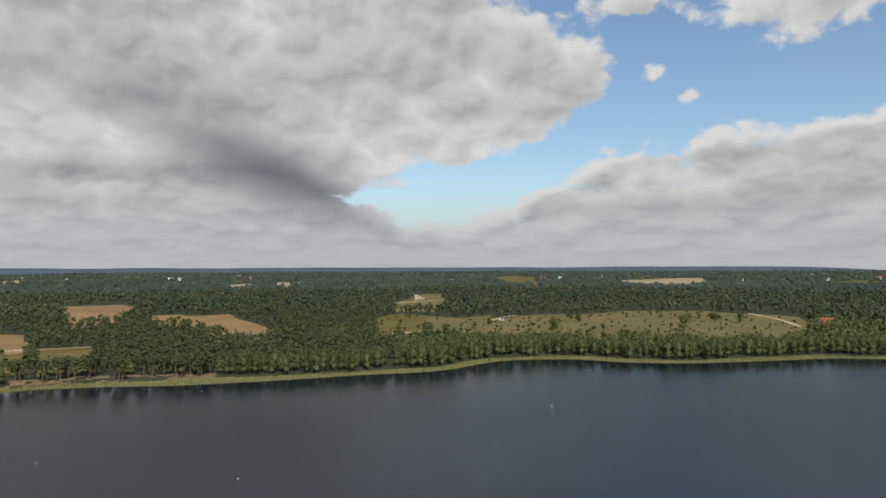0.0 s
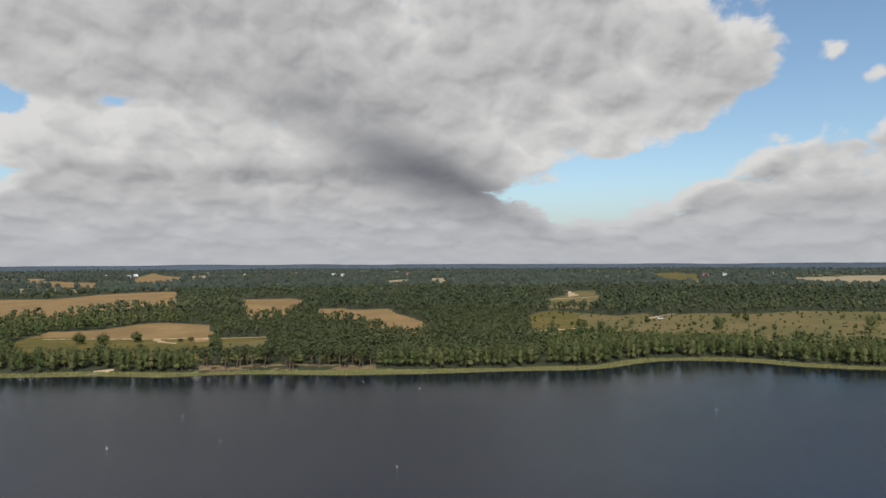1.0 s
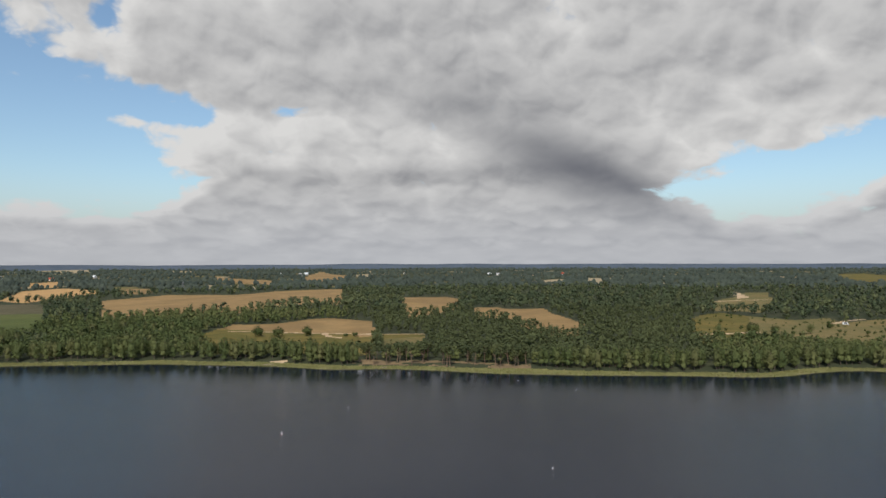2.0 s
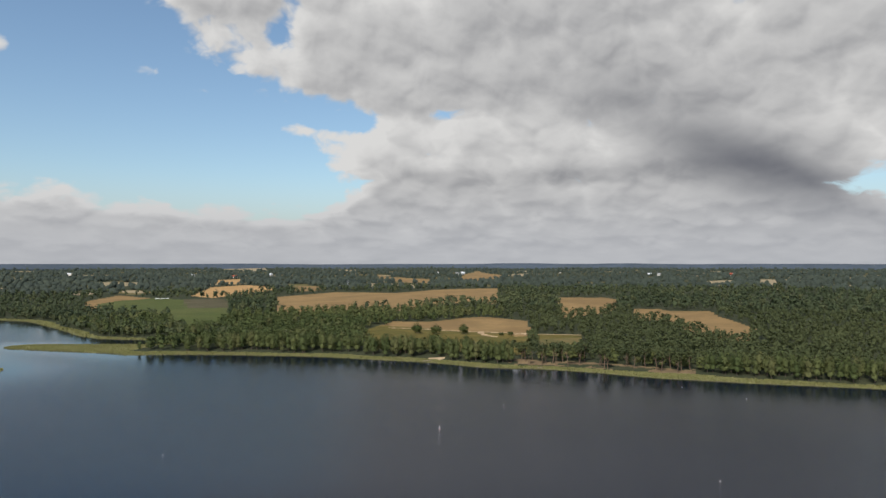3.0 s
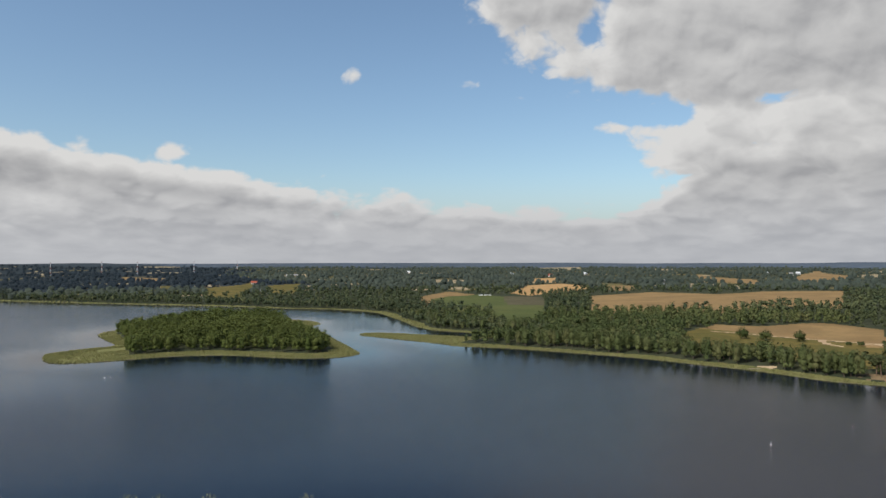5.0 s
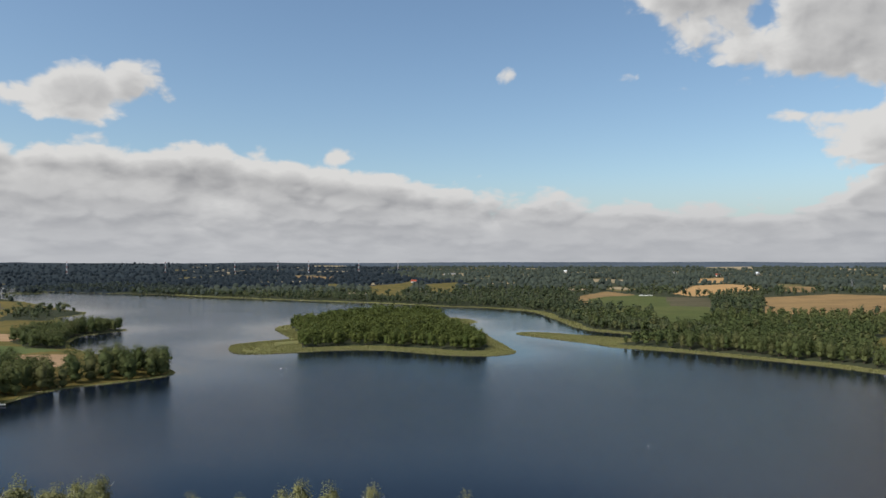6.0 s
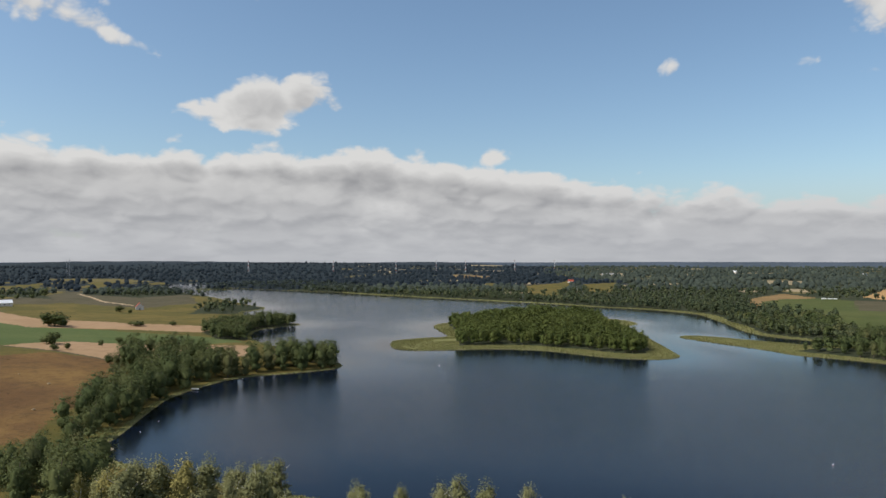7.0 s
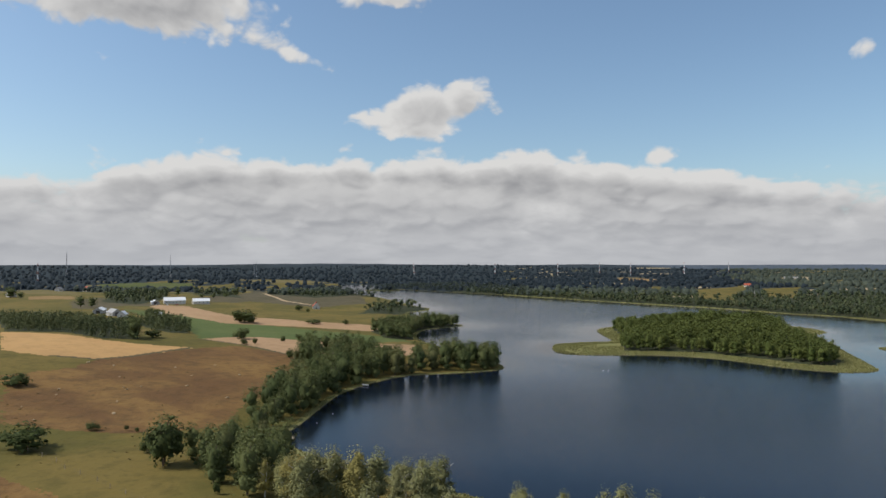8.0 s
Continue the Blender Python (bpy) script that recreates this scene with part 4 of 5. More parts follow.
# ---------------------------------------------------------------- single trees
ALDERS = [tree_model("alder", 31 + k, 13.0, 7.0, 330, 0.70, BROADLEAF, BARK, "dark green leafy tree in the row on the lake bank", "tree", "trees along the lake bank", branches=2) for k in range(5)]
PINES = [tree_model("pine", 41 + k, 13.0, 8.0, 300, 0.8, NEEDLES, PINE_BARK, "pine with a bare reddish trunk on the sandy bank", "tree", "pines on the sandy bank", branches=7) for k in range(4)]
ISLES = [tree_model("willow", 51 + k, 12.5, 7.2, 310, 0.70, ISLE_LEAF, BARK, "bushy green tree at the edge of the wooded island", "tree", "trees round the island's edge", branches=2) for k in range(3)]
GREATS = [tree_model("oak", 61 + k, 17.0, 10.5, 1000, 0.56, BROADLEAF, BARK, "tall dark green leafy tree in the grove on the point", "tree", "grove trees on the western bank", core=1, branches=4) for k in range(4)]
GROVE = [tree_model("oak", 91 + k, 11.5, 8.6, 420, 0.66, BROADLEAF, BARK, "rounded dark green tree in a grove on the far point", "tree", "grove trees on the far points") for k in range(3)]
BIRCHES = [tree_model("birch", 71 + k, 14.0, 7.4, 2300, 0.42, BIRCH_LEAF, BIRCH_BARK, "pale yellow-green birch with drooping sprays on the near bank", "tree", "birches on the near bank", core=1, branches=8) for k in range(4)]
BUSHES = [tree_model("bush", 81 + k, 4.5, 5.6, 620, 0.42, SHRUB_LEAF, BARK, "rounded dark green bush in the open field", "bush", "bushes in the fields", core=1, branches=3) for k in range(4)]


def plant_rows():
    g = np.random.RandomState(77)
    x, y = scatter(g, 385, 800, -35, 95, lambda r: 5.0, lambda r: 6.2)
    d = shore_distance(x, y)
    k = wooded(x, y, 0.4) & (d <= FRONT) & ((turn_of(x, y) < 58) | inside(ISLAND, x, y))
    x, y, d = x[k], y[k], d[k]
    t, r = turn_of(x, y), np.hypot(x, y)
    isle = inside(ISLAND, x, y)
    for px, py, pt, pi, pr in zip(x, y, t, isle, r):
        if pi:
            plant(ISLES, px, py, g, 0.66, 1.0)
        elif 17.5 < pt < 32 and pr < 480:
            if g.rand() < 0.6:
                plant(PINES, px, py, g, 0.7, 1.05)
        else:
            plant(ALDERS, px, py, g, 0.72, 1.15)
    # the western bank and its points
    x, y = scatter(g, 170, 470, 93, 126, lambda r: 7.4, lambda r: 7.4)
    k = wooded(x, y, -2.2)
    for px, py in zip(x[k], y[k]):
        small = 0.82 if math.hypot(px, py) < 265 else 1.0
        plant(GREATS, px, py, g, 0.7 * small, 1.05 * small, 1.3)
    for px, py in list(zip(*GROVES))[::2]:
        plant(GROVE, px, py, g, 0.8, 1.15)


def stand(models, x, y, wide, high, g):
    """A copy of a model brought to a given width and height."""
    k = models[g.randint(len(models))]
    base_high, base_wide = (4.5, 5.6) if models is BUSHES else (14.0, 7.4)
    m = pose(x, y, float(height_at(x, y)[0]) - 0.1, 0, 0, g.uniform(0, 360)) @ Matrix.Diagonal((wide / base_wide, wide / base_wide, high / base_high, 1))
    return copy_thing(k, m)


plant_rows()
BIRCH_SPOTS = [
    (-159, -72, 12.0), (-159, -66, 12.5), (-160, -61, 14.5), (-160, -54, 13.6), (-160, -45, 11.2), (-160, -38, 13.7), (-159, -16, 11.1), (-159, -6, 10.3), (-157, 3, 12.0), (-156, 7, 13.9), (-155, 13, 13.1), (-152, 22, 13.3), (-144, 41, 12.8), (-159, -73, 9.7), (-159, -68, 11.4), (-159, -64, 13.3), (-160, -59, 10.7), (-160, -39, 13.4), (-159, -6, 9.1),
]
BUSH_SPOTS = [
    (-177, -164, 15.6, 8.8), (-204, -162, 5.5, 3.4), (-238, -224, 11.9, 5.8), (-376, -169, 7.3, 6.7), (-427, -227, 12.5, 8.6), (-408, -208, 4.4, 5.2), (-455, -198, 7.2, 5.6), (-623, -225, 7.5, 5.4), (-576, -304, 26.4, 14.8), (-608, -251, 16.0, 5.3), (-774, -338, 10.9, 8.2), (-756, -319, 5.3, 5.3), (-179, -119, 12.2, 14.2), (-161, -92, 2.4, 4.5), (-427, -226, 3.1, 3.9), (-385, -264, 11.3, 6.8), (-209, -153, 1.7, 2.5), (-209, -149, 1.7, 2.1), (-435, -201, 3.9, 4.6), (-590, -408, 5.8, 4.6), (-328, 448, 9.0, 9.0), (-345, 435, 9.9, 9.0), (-359, 428, 9.9, 9.9), (-297, 456, 4.4, 3.5), (-291, 460, 5.3, 4.4), (133, 729, 6.0, 8.4), (136, 704, 7.0, 9.3), (-14, 609, 11.8, 9.9), (2, 625, 10.1, 7.1), (46, 689, 6.7, 5.6), (69, 644, 4.2, 4.2), (86, 674, 5.5, 4.4), (-224, 470, 4.2, 3.4), (-284, 475, 4.5, 4.5), (275, 708, 14.8, 8.6), (280, 691, 3.0, 3.6),
]
TALL_SPOTS = [
    # lone trees: x, y, width, height
    (-181, -120, 12.8, 14.8), (211, 614, 16, 17), (284, 669, 9.4, 14), (99, 629, 10, 13), (28, 626, 8, 9), (-37, 581, 7.5, 10.4), (101, 625, 7, 10), (-420, 458, 7, 10), (257, 702, 6, 9),
]


YARD_SPOTS = [
    # trees round the western farms: x, y, width, height
    (-1106, -838, 13.7, 13.7), (-883, -679, 16.5, 9.2), (-820, -609, 13.4, 8.4), (-1008, -718, 14.3, 10.2), (-1017, -739, 10.3, 7.4), (-887, -600, 14.1, 12.3), (-1008, -670, 13.9, 11.9), (-973, -625, 13.3, 14.5), (-1434, -886, 8.3, 11.1), (-1098, -648, 12.6, 9.2), (-1123, -630, 12.7, 10.6), (-1035, -560, 15.5, 14.7),
    (-665, -545, 15.6, 12.7), (-658, -525, 13.8, 12.5), (-823, -786, 20.6, 15.7), (-815, -762, 12.8, 8.8), (-938, -563, 10.8, 5.8), (-948, -550, 10.8, 5.8), (-974, -544, 11.0, 6.6), (-834, -578, 13.4, 8.0),
]


def plant_singles():
    g = np.random.RandomState(99)
    for k, x, y in ((0, -150, -30), (1, -152, -14), (2, -146, 2), (3, -148, -48)):
        BIRCHES[k].matrix_basis = pose(x, y, float(height_at(x, y)[0]) - 3.0, 0, 0, 50 * k)
    for k, x, y in ((0, -190, -132), (1, -592, -310), (2, -580, -298), (3, -402, -212)):
        BUSHES[k].matrix_basis = pose(x, y, float(height_at(x, y)[0]) - 0.1, 0, 0, 50 * k)
    for k in range(15):
        t, r = radians(102 + k + g.uniform(-0.4, 0.4)), g.uniform(166, 190)
        high = 61 - r * 0.272 + g.uniform(-2, 1)
        stand(BIRCHES, -math.sin(t) * r, math.cos(t) * r, high * 0.6, high, g)
    for x, y, high in BIRCH_SPOTS:
        stand(BIRCHES, x, y, high * 0.58, high, g)
    for x, y, wide, high in BUSH_SPOTS:
        stand(BUSHES, x, y, wide, high, g)
    for x, y, wide, high in TALL_SPOTS:
        k = GREATS[g.randint(len(GREATS))]
        tree = copy_thing(k, pose(x, y, float(height_at(x, y)[0]), 0, 0, g.uniform(0, 360)) @ Matrix.Diagonal((wide / 11, wide / 11, high / 17, 1)))
        tagged(tree, "lone dark green leafy tree standing in dry grass", "tree", "lone trees in the fields")
    for x, y, wide, high in YARD_SPOTS:
        k = GROVE[g.randint(len(GROVE))]
        tree = copy_thing(k, pose(x, y, float(height_at(x, y)[0]), 0, 0, g.uniform(0, 360)) @ Matrix.Diagonal((wide / 8.6, wide / 8.6, high / 11.5, 1)))
        tagged(tree, "dark leafy tree near farm buildings and hedgerows", "tree", "farmyard trees")


plant_singles()


def build_tufts():
    """Weeds and rough tufts left standing by the cattle in the near pasture."""
    g = np.random.RandomState(55)
    x, y = scatter(g, 175, 420, 112, 137, lambda r: 9.0, lambda r: 9.0)
    c = cover_of(x, y, shore_distance(x, y))
    k = np.isin(c, [COVER_LIST.index("pasture"), COVER_LIST.index("meadow")]) & (waves(x, y, 45, 56) + 0.5 * g.rand(len(x)) > 0.15)
    tufts = woods("grass_tufts", ["bush"], x[k], y[k], g.uniform(0.25, 0.8, k.sum()), 18, 0.4, TUFT_LEAF, 57, "low tufts", stretch=2.6)
    tagged(tufts, "low brown weeds and rough tufts in grazed pasture", "grass", kind="stuff")


build_tufts()


# ---------------------------------------------------------------- reeds
def build_reeds():
    g = np.random.RandomState(5)
    sets = []
    for r0, r1, gap, ring, size in ((150, 640, 1.0, 1.15, 0.9), (640, 980, 2.0, 2.6, 1.35), (980, 1700, 4.5, 5.5, 1.9)):
        x, y = scatter(g, r0, r1, -35, 125, lambda r: gap, lambda r: ring)
        d = shore_distance(x, y)
        k = (d > 0.2) & (d < 32)
        x, y, d = x[k], y[k], d[k]
        c = cover_of(x, y, np.maximum(d, 0.1)) == COVER_LIST.index("reed")
        k = c & ~((turn_of(x, y) > 112) & (g.rand(len(x)) < 0.5)) & (g.rand(len(x)) < 0.55 + 0.45 * (waves(x, y, 40, 9) > -0.35))
        sets.append((x[k], y[k], np.full(k.sum(), size)))
    x, y, s = (np.concatenate(v) for v in zip(*sets))
    z = np.maximum(height_at(x, y), -0.2)
    vs, n = [], len(x)
    for blade in range(3):
        t = g.uniform(0, 6.28, n)
        w = s * g.uniform(0.16, 0.42, n)
        h = s * g.uniform(0.35, 0.62, n) * (1 + 0.25 * waves(x, y, 35, 10))
        ox, oy = g.normal(0, 0.3, n) * s, g.normal(0, 0.3, n) * s
        lx, ly = g.normal(0, 0.25, n) * s, g.normal(0, 0.25, n) * s
        a = np.stack([x + ox - np.cos(t) * w, y + oy - np.sin(t) * w, z - 0.2], 1)
        b = np.stack([x + ox + np.cos(t) * w, y + oy + np.sin(t) * w, z - 0.2], 1)
        c = np.stack([x + ox + lx + np.cos(t) * w * 0.5, y + oy + ly + np.sin(t) * w * 0.5, z + h], 1)
        e = np.stack([x + ox + lx - np.cos(t) * w * 0.5, y + oy + ly - np.sin(t) * w * 0.5, z + h * 0.9], 1)
        vs.append(np.stack([a, b, c, e], 1).reshape(-1, 3))
    v = np.concatenate(vs)
    tone = np.tile(np.repeat(0.5 + 0.5 * waves(x, y, 45, 12), 4), 3)
    me = mesh_of("reed_bed", v, np.arange(len(v)).reshape(-1, 4), [REED_LEAF], tone=tone)
    tagged(new("reed_bed", me), "yellow-green reed belt fringing the lake banks and island", "reeds", kind="stuff")


build_reeds()


# ---------------------------------------------------------------- built things
RED_PAINT = paint("red_tower_paint", (0.42, 0.16, 0.12), 0.6)
WHITE_PAINT = paint("white_tower_paint", (0.80, 0.80, 0.78), 0.5, (0.6, 0.6, 0.58))
STEEL = paint("galvanised_steel", (0.42, 0.43, 0.44), 0.5, (0.3, 0.3, 0.3), metal=0.6)
PLASTER = paint("pale_plaster", (0.74, 0.70, 0.62), 0.85, (0.55, 0.50, 0.44))
GREY_WALL = paint("grey_render_wall", (0.46, 0.45, 0.43), 0.85)
RED_TILE = paint("red_roof_tiles", (0.36, 0.085, 0.045), 0.8, (0.22, 0.06, 0.04), 1.5)
ORANGE_TILE = paint("orange_roof_tiles", (0.52, 0.14, 0.05), 0.8, (0.40, 0.11, 0.05), 1.5)
SHEET_ROOF = paint("pale_sheet_roof", (0.72, 0.74, 0.76), 0.45, (0.55, 0.56, 0.57))
GREY_ROOF = paint("grey_fibre_roof", (0.33, 0.33, 0.33), 0.8)
TIMBER = paint("weathered_timber", (0.34, 0.28, 0.20), 0.85, (0.20, 0.16, 0.12), 3.0)
DARK_WOOD = paint("dark_gate_wood", (0.07, 0.055, 0.045), 0.7)
GLASS = paint("window_pane", (0.03, 0.035, 0.04), 0.1, (0.05, 0.055, 0.06))
FOIL = paint("white_bale_wrap", (0.80, 0.81, 0.80), 0.35, (0.62, 0.63, 0.62))
RUBBER = paint("black_rubber", (0.03, 0.03, 0.03), 0.8)
STONE = paint("pale_field_stone", (0.36, 0.28, 0.17), 0.9, (0.20, 0.15, 0.09), 2.0)
BUOY_WHITE = paint("white_buoy_shell", (0.82, 0.82, 0.80), 0.4, (0.6, 0.6, 0.56), 2.0)
BUOY_RED = paint("red_buoy_band", (0.48, 0.07, 0.04), 0.45)
CAR_WHITE = paint("white_car_paint", (0.78, 0.78, 0.78), 0.3, (0.6, 0.6, 0.6))
CAR_RED = paint("red_car_paint", (0.38, 0.05, 0.04), 0.3)


def part(name, bm, mat, parent, label="", smooth=False):
    """Links a bmesh as one part under a thing or another part."""
    me = bpy.data.meshes.new(name)
    bm.to_mesh(me)
    bm.free()
    me.materials.append(mat)
    if smooth:
        me.polygons.foreach_set("use_smooth", np.full(len(me.polygons), True))
    ob = new(name, me)
    ob.parent = parent
    if label:
        ob["label"] = label
    return ob


def box(bm, x0, x1, y0, y1, z0, z1, bevel=0.0):
    vs = bmesh.ops.create_cube(bm, size=1.0, matrix=Matrix.Translation(((x0 + x1) / 2, (y0 + y1) / 2, (z0 + z1) / 2)) @ Matrix.Diagonal((x1 - x0, y1 - y0, z1 - z0, 1)))["verts"]
    if bevel:
        bmesh.ops.bevel(bm, geom=list({e for v in vs for e in v.link_edges}), offset=bevel, segments=2, affect="EDGES")
    return bm


def boxed(*sizes, bevel=0.0):
    return box(bmesh.new(), *sizes, bevel=bevel)


def bar(bm, a, b, r, sides=6):
    a, b = Vector(a), Vector(b)
    m = Matrix.Translation((a + b) / 2) @ (b - a).to_track_quat("Z", "Y").to_matrix().to_4x4()
    bmesh.ops.create_cone(bm, cap_ends=True, segments=sides, radius1=r, radius2=r, depth=(b - a).length, matrix=m)
    return bm


def lathe(profile, sides=14):
    """A turned body: profile of (radius, height)."""
    bm = bmesh.new()
    rings = [[bm.verts.new((r * math.cos(6.2832 * k / sides), r * math.sin(6.2832 * k / sides), z)) for k in range(sides)] for r, z in profile]
    for a, b in zip(rings, rings[1:]):
        for k in range(sides):
            bm.faces.new((a[k], a[(k + 1) % sides], b[(k + 1) % sides], b[k]))
    bm.faces.new(list(reversed(rings[0])))
    bm.faces.new(rings[-1])
    return bm


def on_land(x, y, turn=0.0, lift=0.0):
    return pose(x, y, float(height_at(x, y)[0]) + lift, 0, 0, turn)


def house(name, x, y, turn, long, wide, eave, ridge, wall_mat, roof_mat, label, category, windows=3, gate=False, chimney=True, group=""):
    ob = tagged(new(name), label, category, group)
    ob.matrix_basis = on_land(x, y, turn, -0.3)
    bm = bmesh.new()
    l, w = long / 2, wide / 2
    v = [bm.verts.new(p) for p in ((-l, -w, 0), (l, -w, 0), (l, w, 0), (-l, w, 0), (-l, -w, eave), (l, -w, eave), (l, w, eave), (-l, w, eave), (-l, 0, ridge), (l, 0, ridge))]
    for f in ((0, 1, 5, 4), (2, 3, 7, 6), (1, 2, 6, 9, 5), (3, 0, 4, 8, 7), (3, 2, 1, 0), (4, 5, 9, 8), (8, 9, 6, 7)):
        bm.faces.new([v[k] for k in f])
    part("wall", bm, wall_mat, ob)
    slope = (ridge - eave) / w
    over, thick = 0.45, 0.22
    roof = None
    for s in (-1, 1):
        bm = bmesh.new()
        y0, z0 = s * (w + over), eave - slope * over
        pts = [(-l - over, y0, z0), (l + over, y0, z0), (l + over, 0, ridge), (-l - over, 0, ridge)]
        low = [bm.verts.new((p[0], p[1], p[2] + 0.03)) for p in pts]
        top = [bm.verts.new((p[0], p[1], p[2] + 0.03 + thick)) for p in pts]
        bm.faces.new(low)
        bm.faces.new(top[::-1])
        for k in range(4):
            bm.faces.new((low[k], top[k], top[(k + 1) % 4], low[(k + 1) % 4]))
        bmesh.ops.recalc_face_normals(bm, faces=bm.faces)
        roof = part("roof", bm, roof_mat, ob)
    if chimney:
        part("chimney", boxed(-l * 0.3 - 0.35, -l * 0.3 + 0.35, -0.35, 0.35, ridge - 0.6, ridge + 1.0, bevel=0.04), RED_TILE, roof)
    for s in (-1, 1):
        for k in range(windows):
            cx = -l + long * (k + 0.7) / (windows + 0.4)
            frame_part = part("window", boxed(cx - 0.6, cx + 0.6, s * w - 0.05, s * w + 0.05, eave * 0.42, eave * 0.42 + 1.25, bevel=0.02), WHITE_PAINT, ob)
            part("pane", boxed(cx - 0.48, cx + 0.48, s * w - 0.065, s * w + 0.065, eave * 0.42 + 0.12, eave * 0.42 + 1.13), GLASS, frame_part)
    for s in (-1, 1):
        if gate:
            part("gate", boxed(s * l - 0.06, s * l + 0.06, -1.9, 1.9, 0.3, min(eave, 3.8), bevel=0.02), DARK_WOOD, ob, "dark timber barn gate")
        else:
            part("door", boxed(s * l - 0.06, s * l + 0.06, -0.5, 0.5, 0.3, 2.35, bevel=0.02), DARK_WOOD, ob)
    return ob


def lattice_mast(x, y, top, foot, mats, label, arms=False, sections=8, group="tall masts on the horizon", name="radio_mast"):
    ob = tagged(new(name), label, "mast", group)
    ob.matrix_basis = on_land(x, y, 30, -0.5)
    high = top - float(height_at(x, y)[0])
    thick = high * (0.0055 if len(mats) > 1 or arms else 0.004)
    for k in range(sections):
        bm = bmesh.new()
        z0, z1 = high * k / sections, high * (k + 1) / sections
        w0, w1 = foot * (1 - 0.8 * k / sections), foot * (1 - 0.8 * (k + 1) / sections)
        for sx, sy in ((-1, -1), (1, -1), (1, 1), (-1, 1)):
            bar(bm, (sx * w0, sy * w0, z0), (sx * w1, sy * w1, z1), thick, 5)
            bar(bm, (sx * w0, sy * w0, z0), (-sy * w1, sx * w1, z1), thick * 0.6, 4)
            bar(bm, (sx * w1, sy * w1, z1), (-sy * w1, sx * w1, z1), thick * 0.6, 4)
        part("lattice_section", bm, mats[k % len(mats)], ob)
    if arms:
        for z in (0.72, 0.86):
            bm = bmesh.new()
            bar(bm, (-high * 0.16, 0, high * z), (high * 0.16, 0, high * z), thick, 5)
            bar(bm, (-high * 0.16, 0, high * z), (0, 0, high * (z + 0.07)), thick * 0.6, 4)
            bar(bm, (high * 0.16, 0, high * z), (0, 0, high * (z + 0.07)), thick * 0.6, 4)
            part("cross_arm", bm, mats[0], ob)
    else:
        part("antenna", bar(bmesh.new(), (0, 0, high * 0.98), (0, 0, high * 1.12), thick * 0.7, 6), mats[0], ob)
        part("platform", boxed(-foot * 0.5, foot * 0.5, -foot * 0.5, foot * 0.5, high * 0.80, high * 0.83, bevel=0.05), mats[-1], ob)
    return ob


def jetty(x, y, turn, long, wide, label, posts=4):
    """A plank deck on posts, reaching from the bank over the water."""
    ob = tagged(new("jetty"), label, "jetty")
    ob.matrix_basis = pose(x, y, 0, 0, 0, turn)
    n = int(long / 0.28)
    plank = boxed(-0.125, 0.125, -wide / 2, wide / 2, 0.62, 0.68, bevel=0.01)
    first = part("plank", plank, TIMBER, ob)
    first.location = (-long / 2 + 0.14, 0, 0)
    for k in range(1, n):
        q = new("plank", first.data)
        q.parent = ob
        q.location = (-long / 2 + 0.14 + k * long / n, 0.03 * math.sin(k * 2.1), 0.01 * math.sin(k * 3.7))
    for s in (-1, 1):
        part("beam", boxed(-long / 2, long / 2, s * wide * 0.36 - 0.06, s * wide * 0.36 + 0.06, 0.46, 0.61, bevel=0.01), TIMBER, ob)
        for k in range(posts):
            px = -long / 2 + 0.3 + k * (long - 0.6) / (posts - 1)
            part("post", bar(bmesh.new(), (px, s * wide * 0.42, -2.2), (px, s * wide * 0.42, 0.95), 0.08, 8), TIMBER, ob)
    return ob


def spar_buoy(x, y, size, banded):
    ob = tagged(new("mooring_buoy"), "white spar buoy with a staff riding on the lake" if banded else "small round white float on the lake", "buoy", "buoys on the lake")
    ob.matrix_basis = pose(x, y, 0, 4, 3, x)
    s = size
    part("float", lathe([(0.05 * s, -0.5 * s), (0.30 * s, -0.35 * s), (0.46 * s, 0.0), (0.42 * s, 0.25 * s), (0.22 * s, 0.48 * s), (0.08 * s, 0.56 * s)]), BUOY_WHITE, ob, smooth=True)
    part("ring", lathe([(0.455 * s, -0.07 * s), (0.475 * s, -0.03 * s), (0.475 * s, 0.04 * s), (0.45 * s, 0.08 * s)]), BUOY_RED, ob)
    if banded:
        part("staff", lathe([(0.09 * s, 0.5 * s), (0.075 * s, 1.4 * s), (0.06 * s, 2.2 * s), (0.02 * s, 2.25 * s)], 8), BUOY_WHITE, ob)
    return ob


def car(x, y, turn, mat, label, tall=1.5, long=4.3, name="car"):
    ob = tagged(new(name), label, "car" if name == "car" else "van", "vehicles by the farm" if name == "car" else "")
    ob.matrix_basis = on_land(x, y, turn, 0.0)
    l = long / 2
    bm = boxed(-l, l, -0.85, 0.85, 0.32, 0.9, bevel=0.12)
    box(bm, -l * 0.75 if tall < 1.8 else -l * 0.97, l * 0.45 if tall < 1.8 else l * 0.6, -0.76, 0.76, 0.85, tall, bevel=0.14)
    part("body", bm, mat, ob)
    for s in (-1, 1):
        part("window", boxed(-l * 0.6, l * 0.36, s * 0.765 - 0.02, s * 0.765 + 0.02, 1.0, tall - 0.16, bevel=0.01), GLASS, ob)
        for k in (-1, 1):
            wheel = part("wheel", bar(bmesh.new(), (k * l * 0.62, s * 0.70, 0.32), (k * l * 0.62, s * 0.88, 0.32), 0.32, 14), RUBBER, ob)
            part("hub", bar(bmesh.new(), (k * l * 0.62, s * 0.86, 0.32), (k * l * 0.62, s * 0.90, 0.32), 0.18, 10), STEEL, wheel)
    return ob


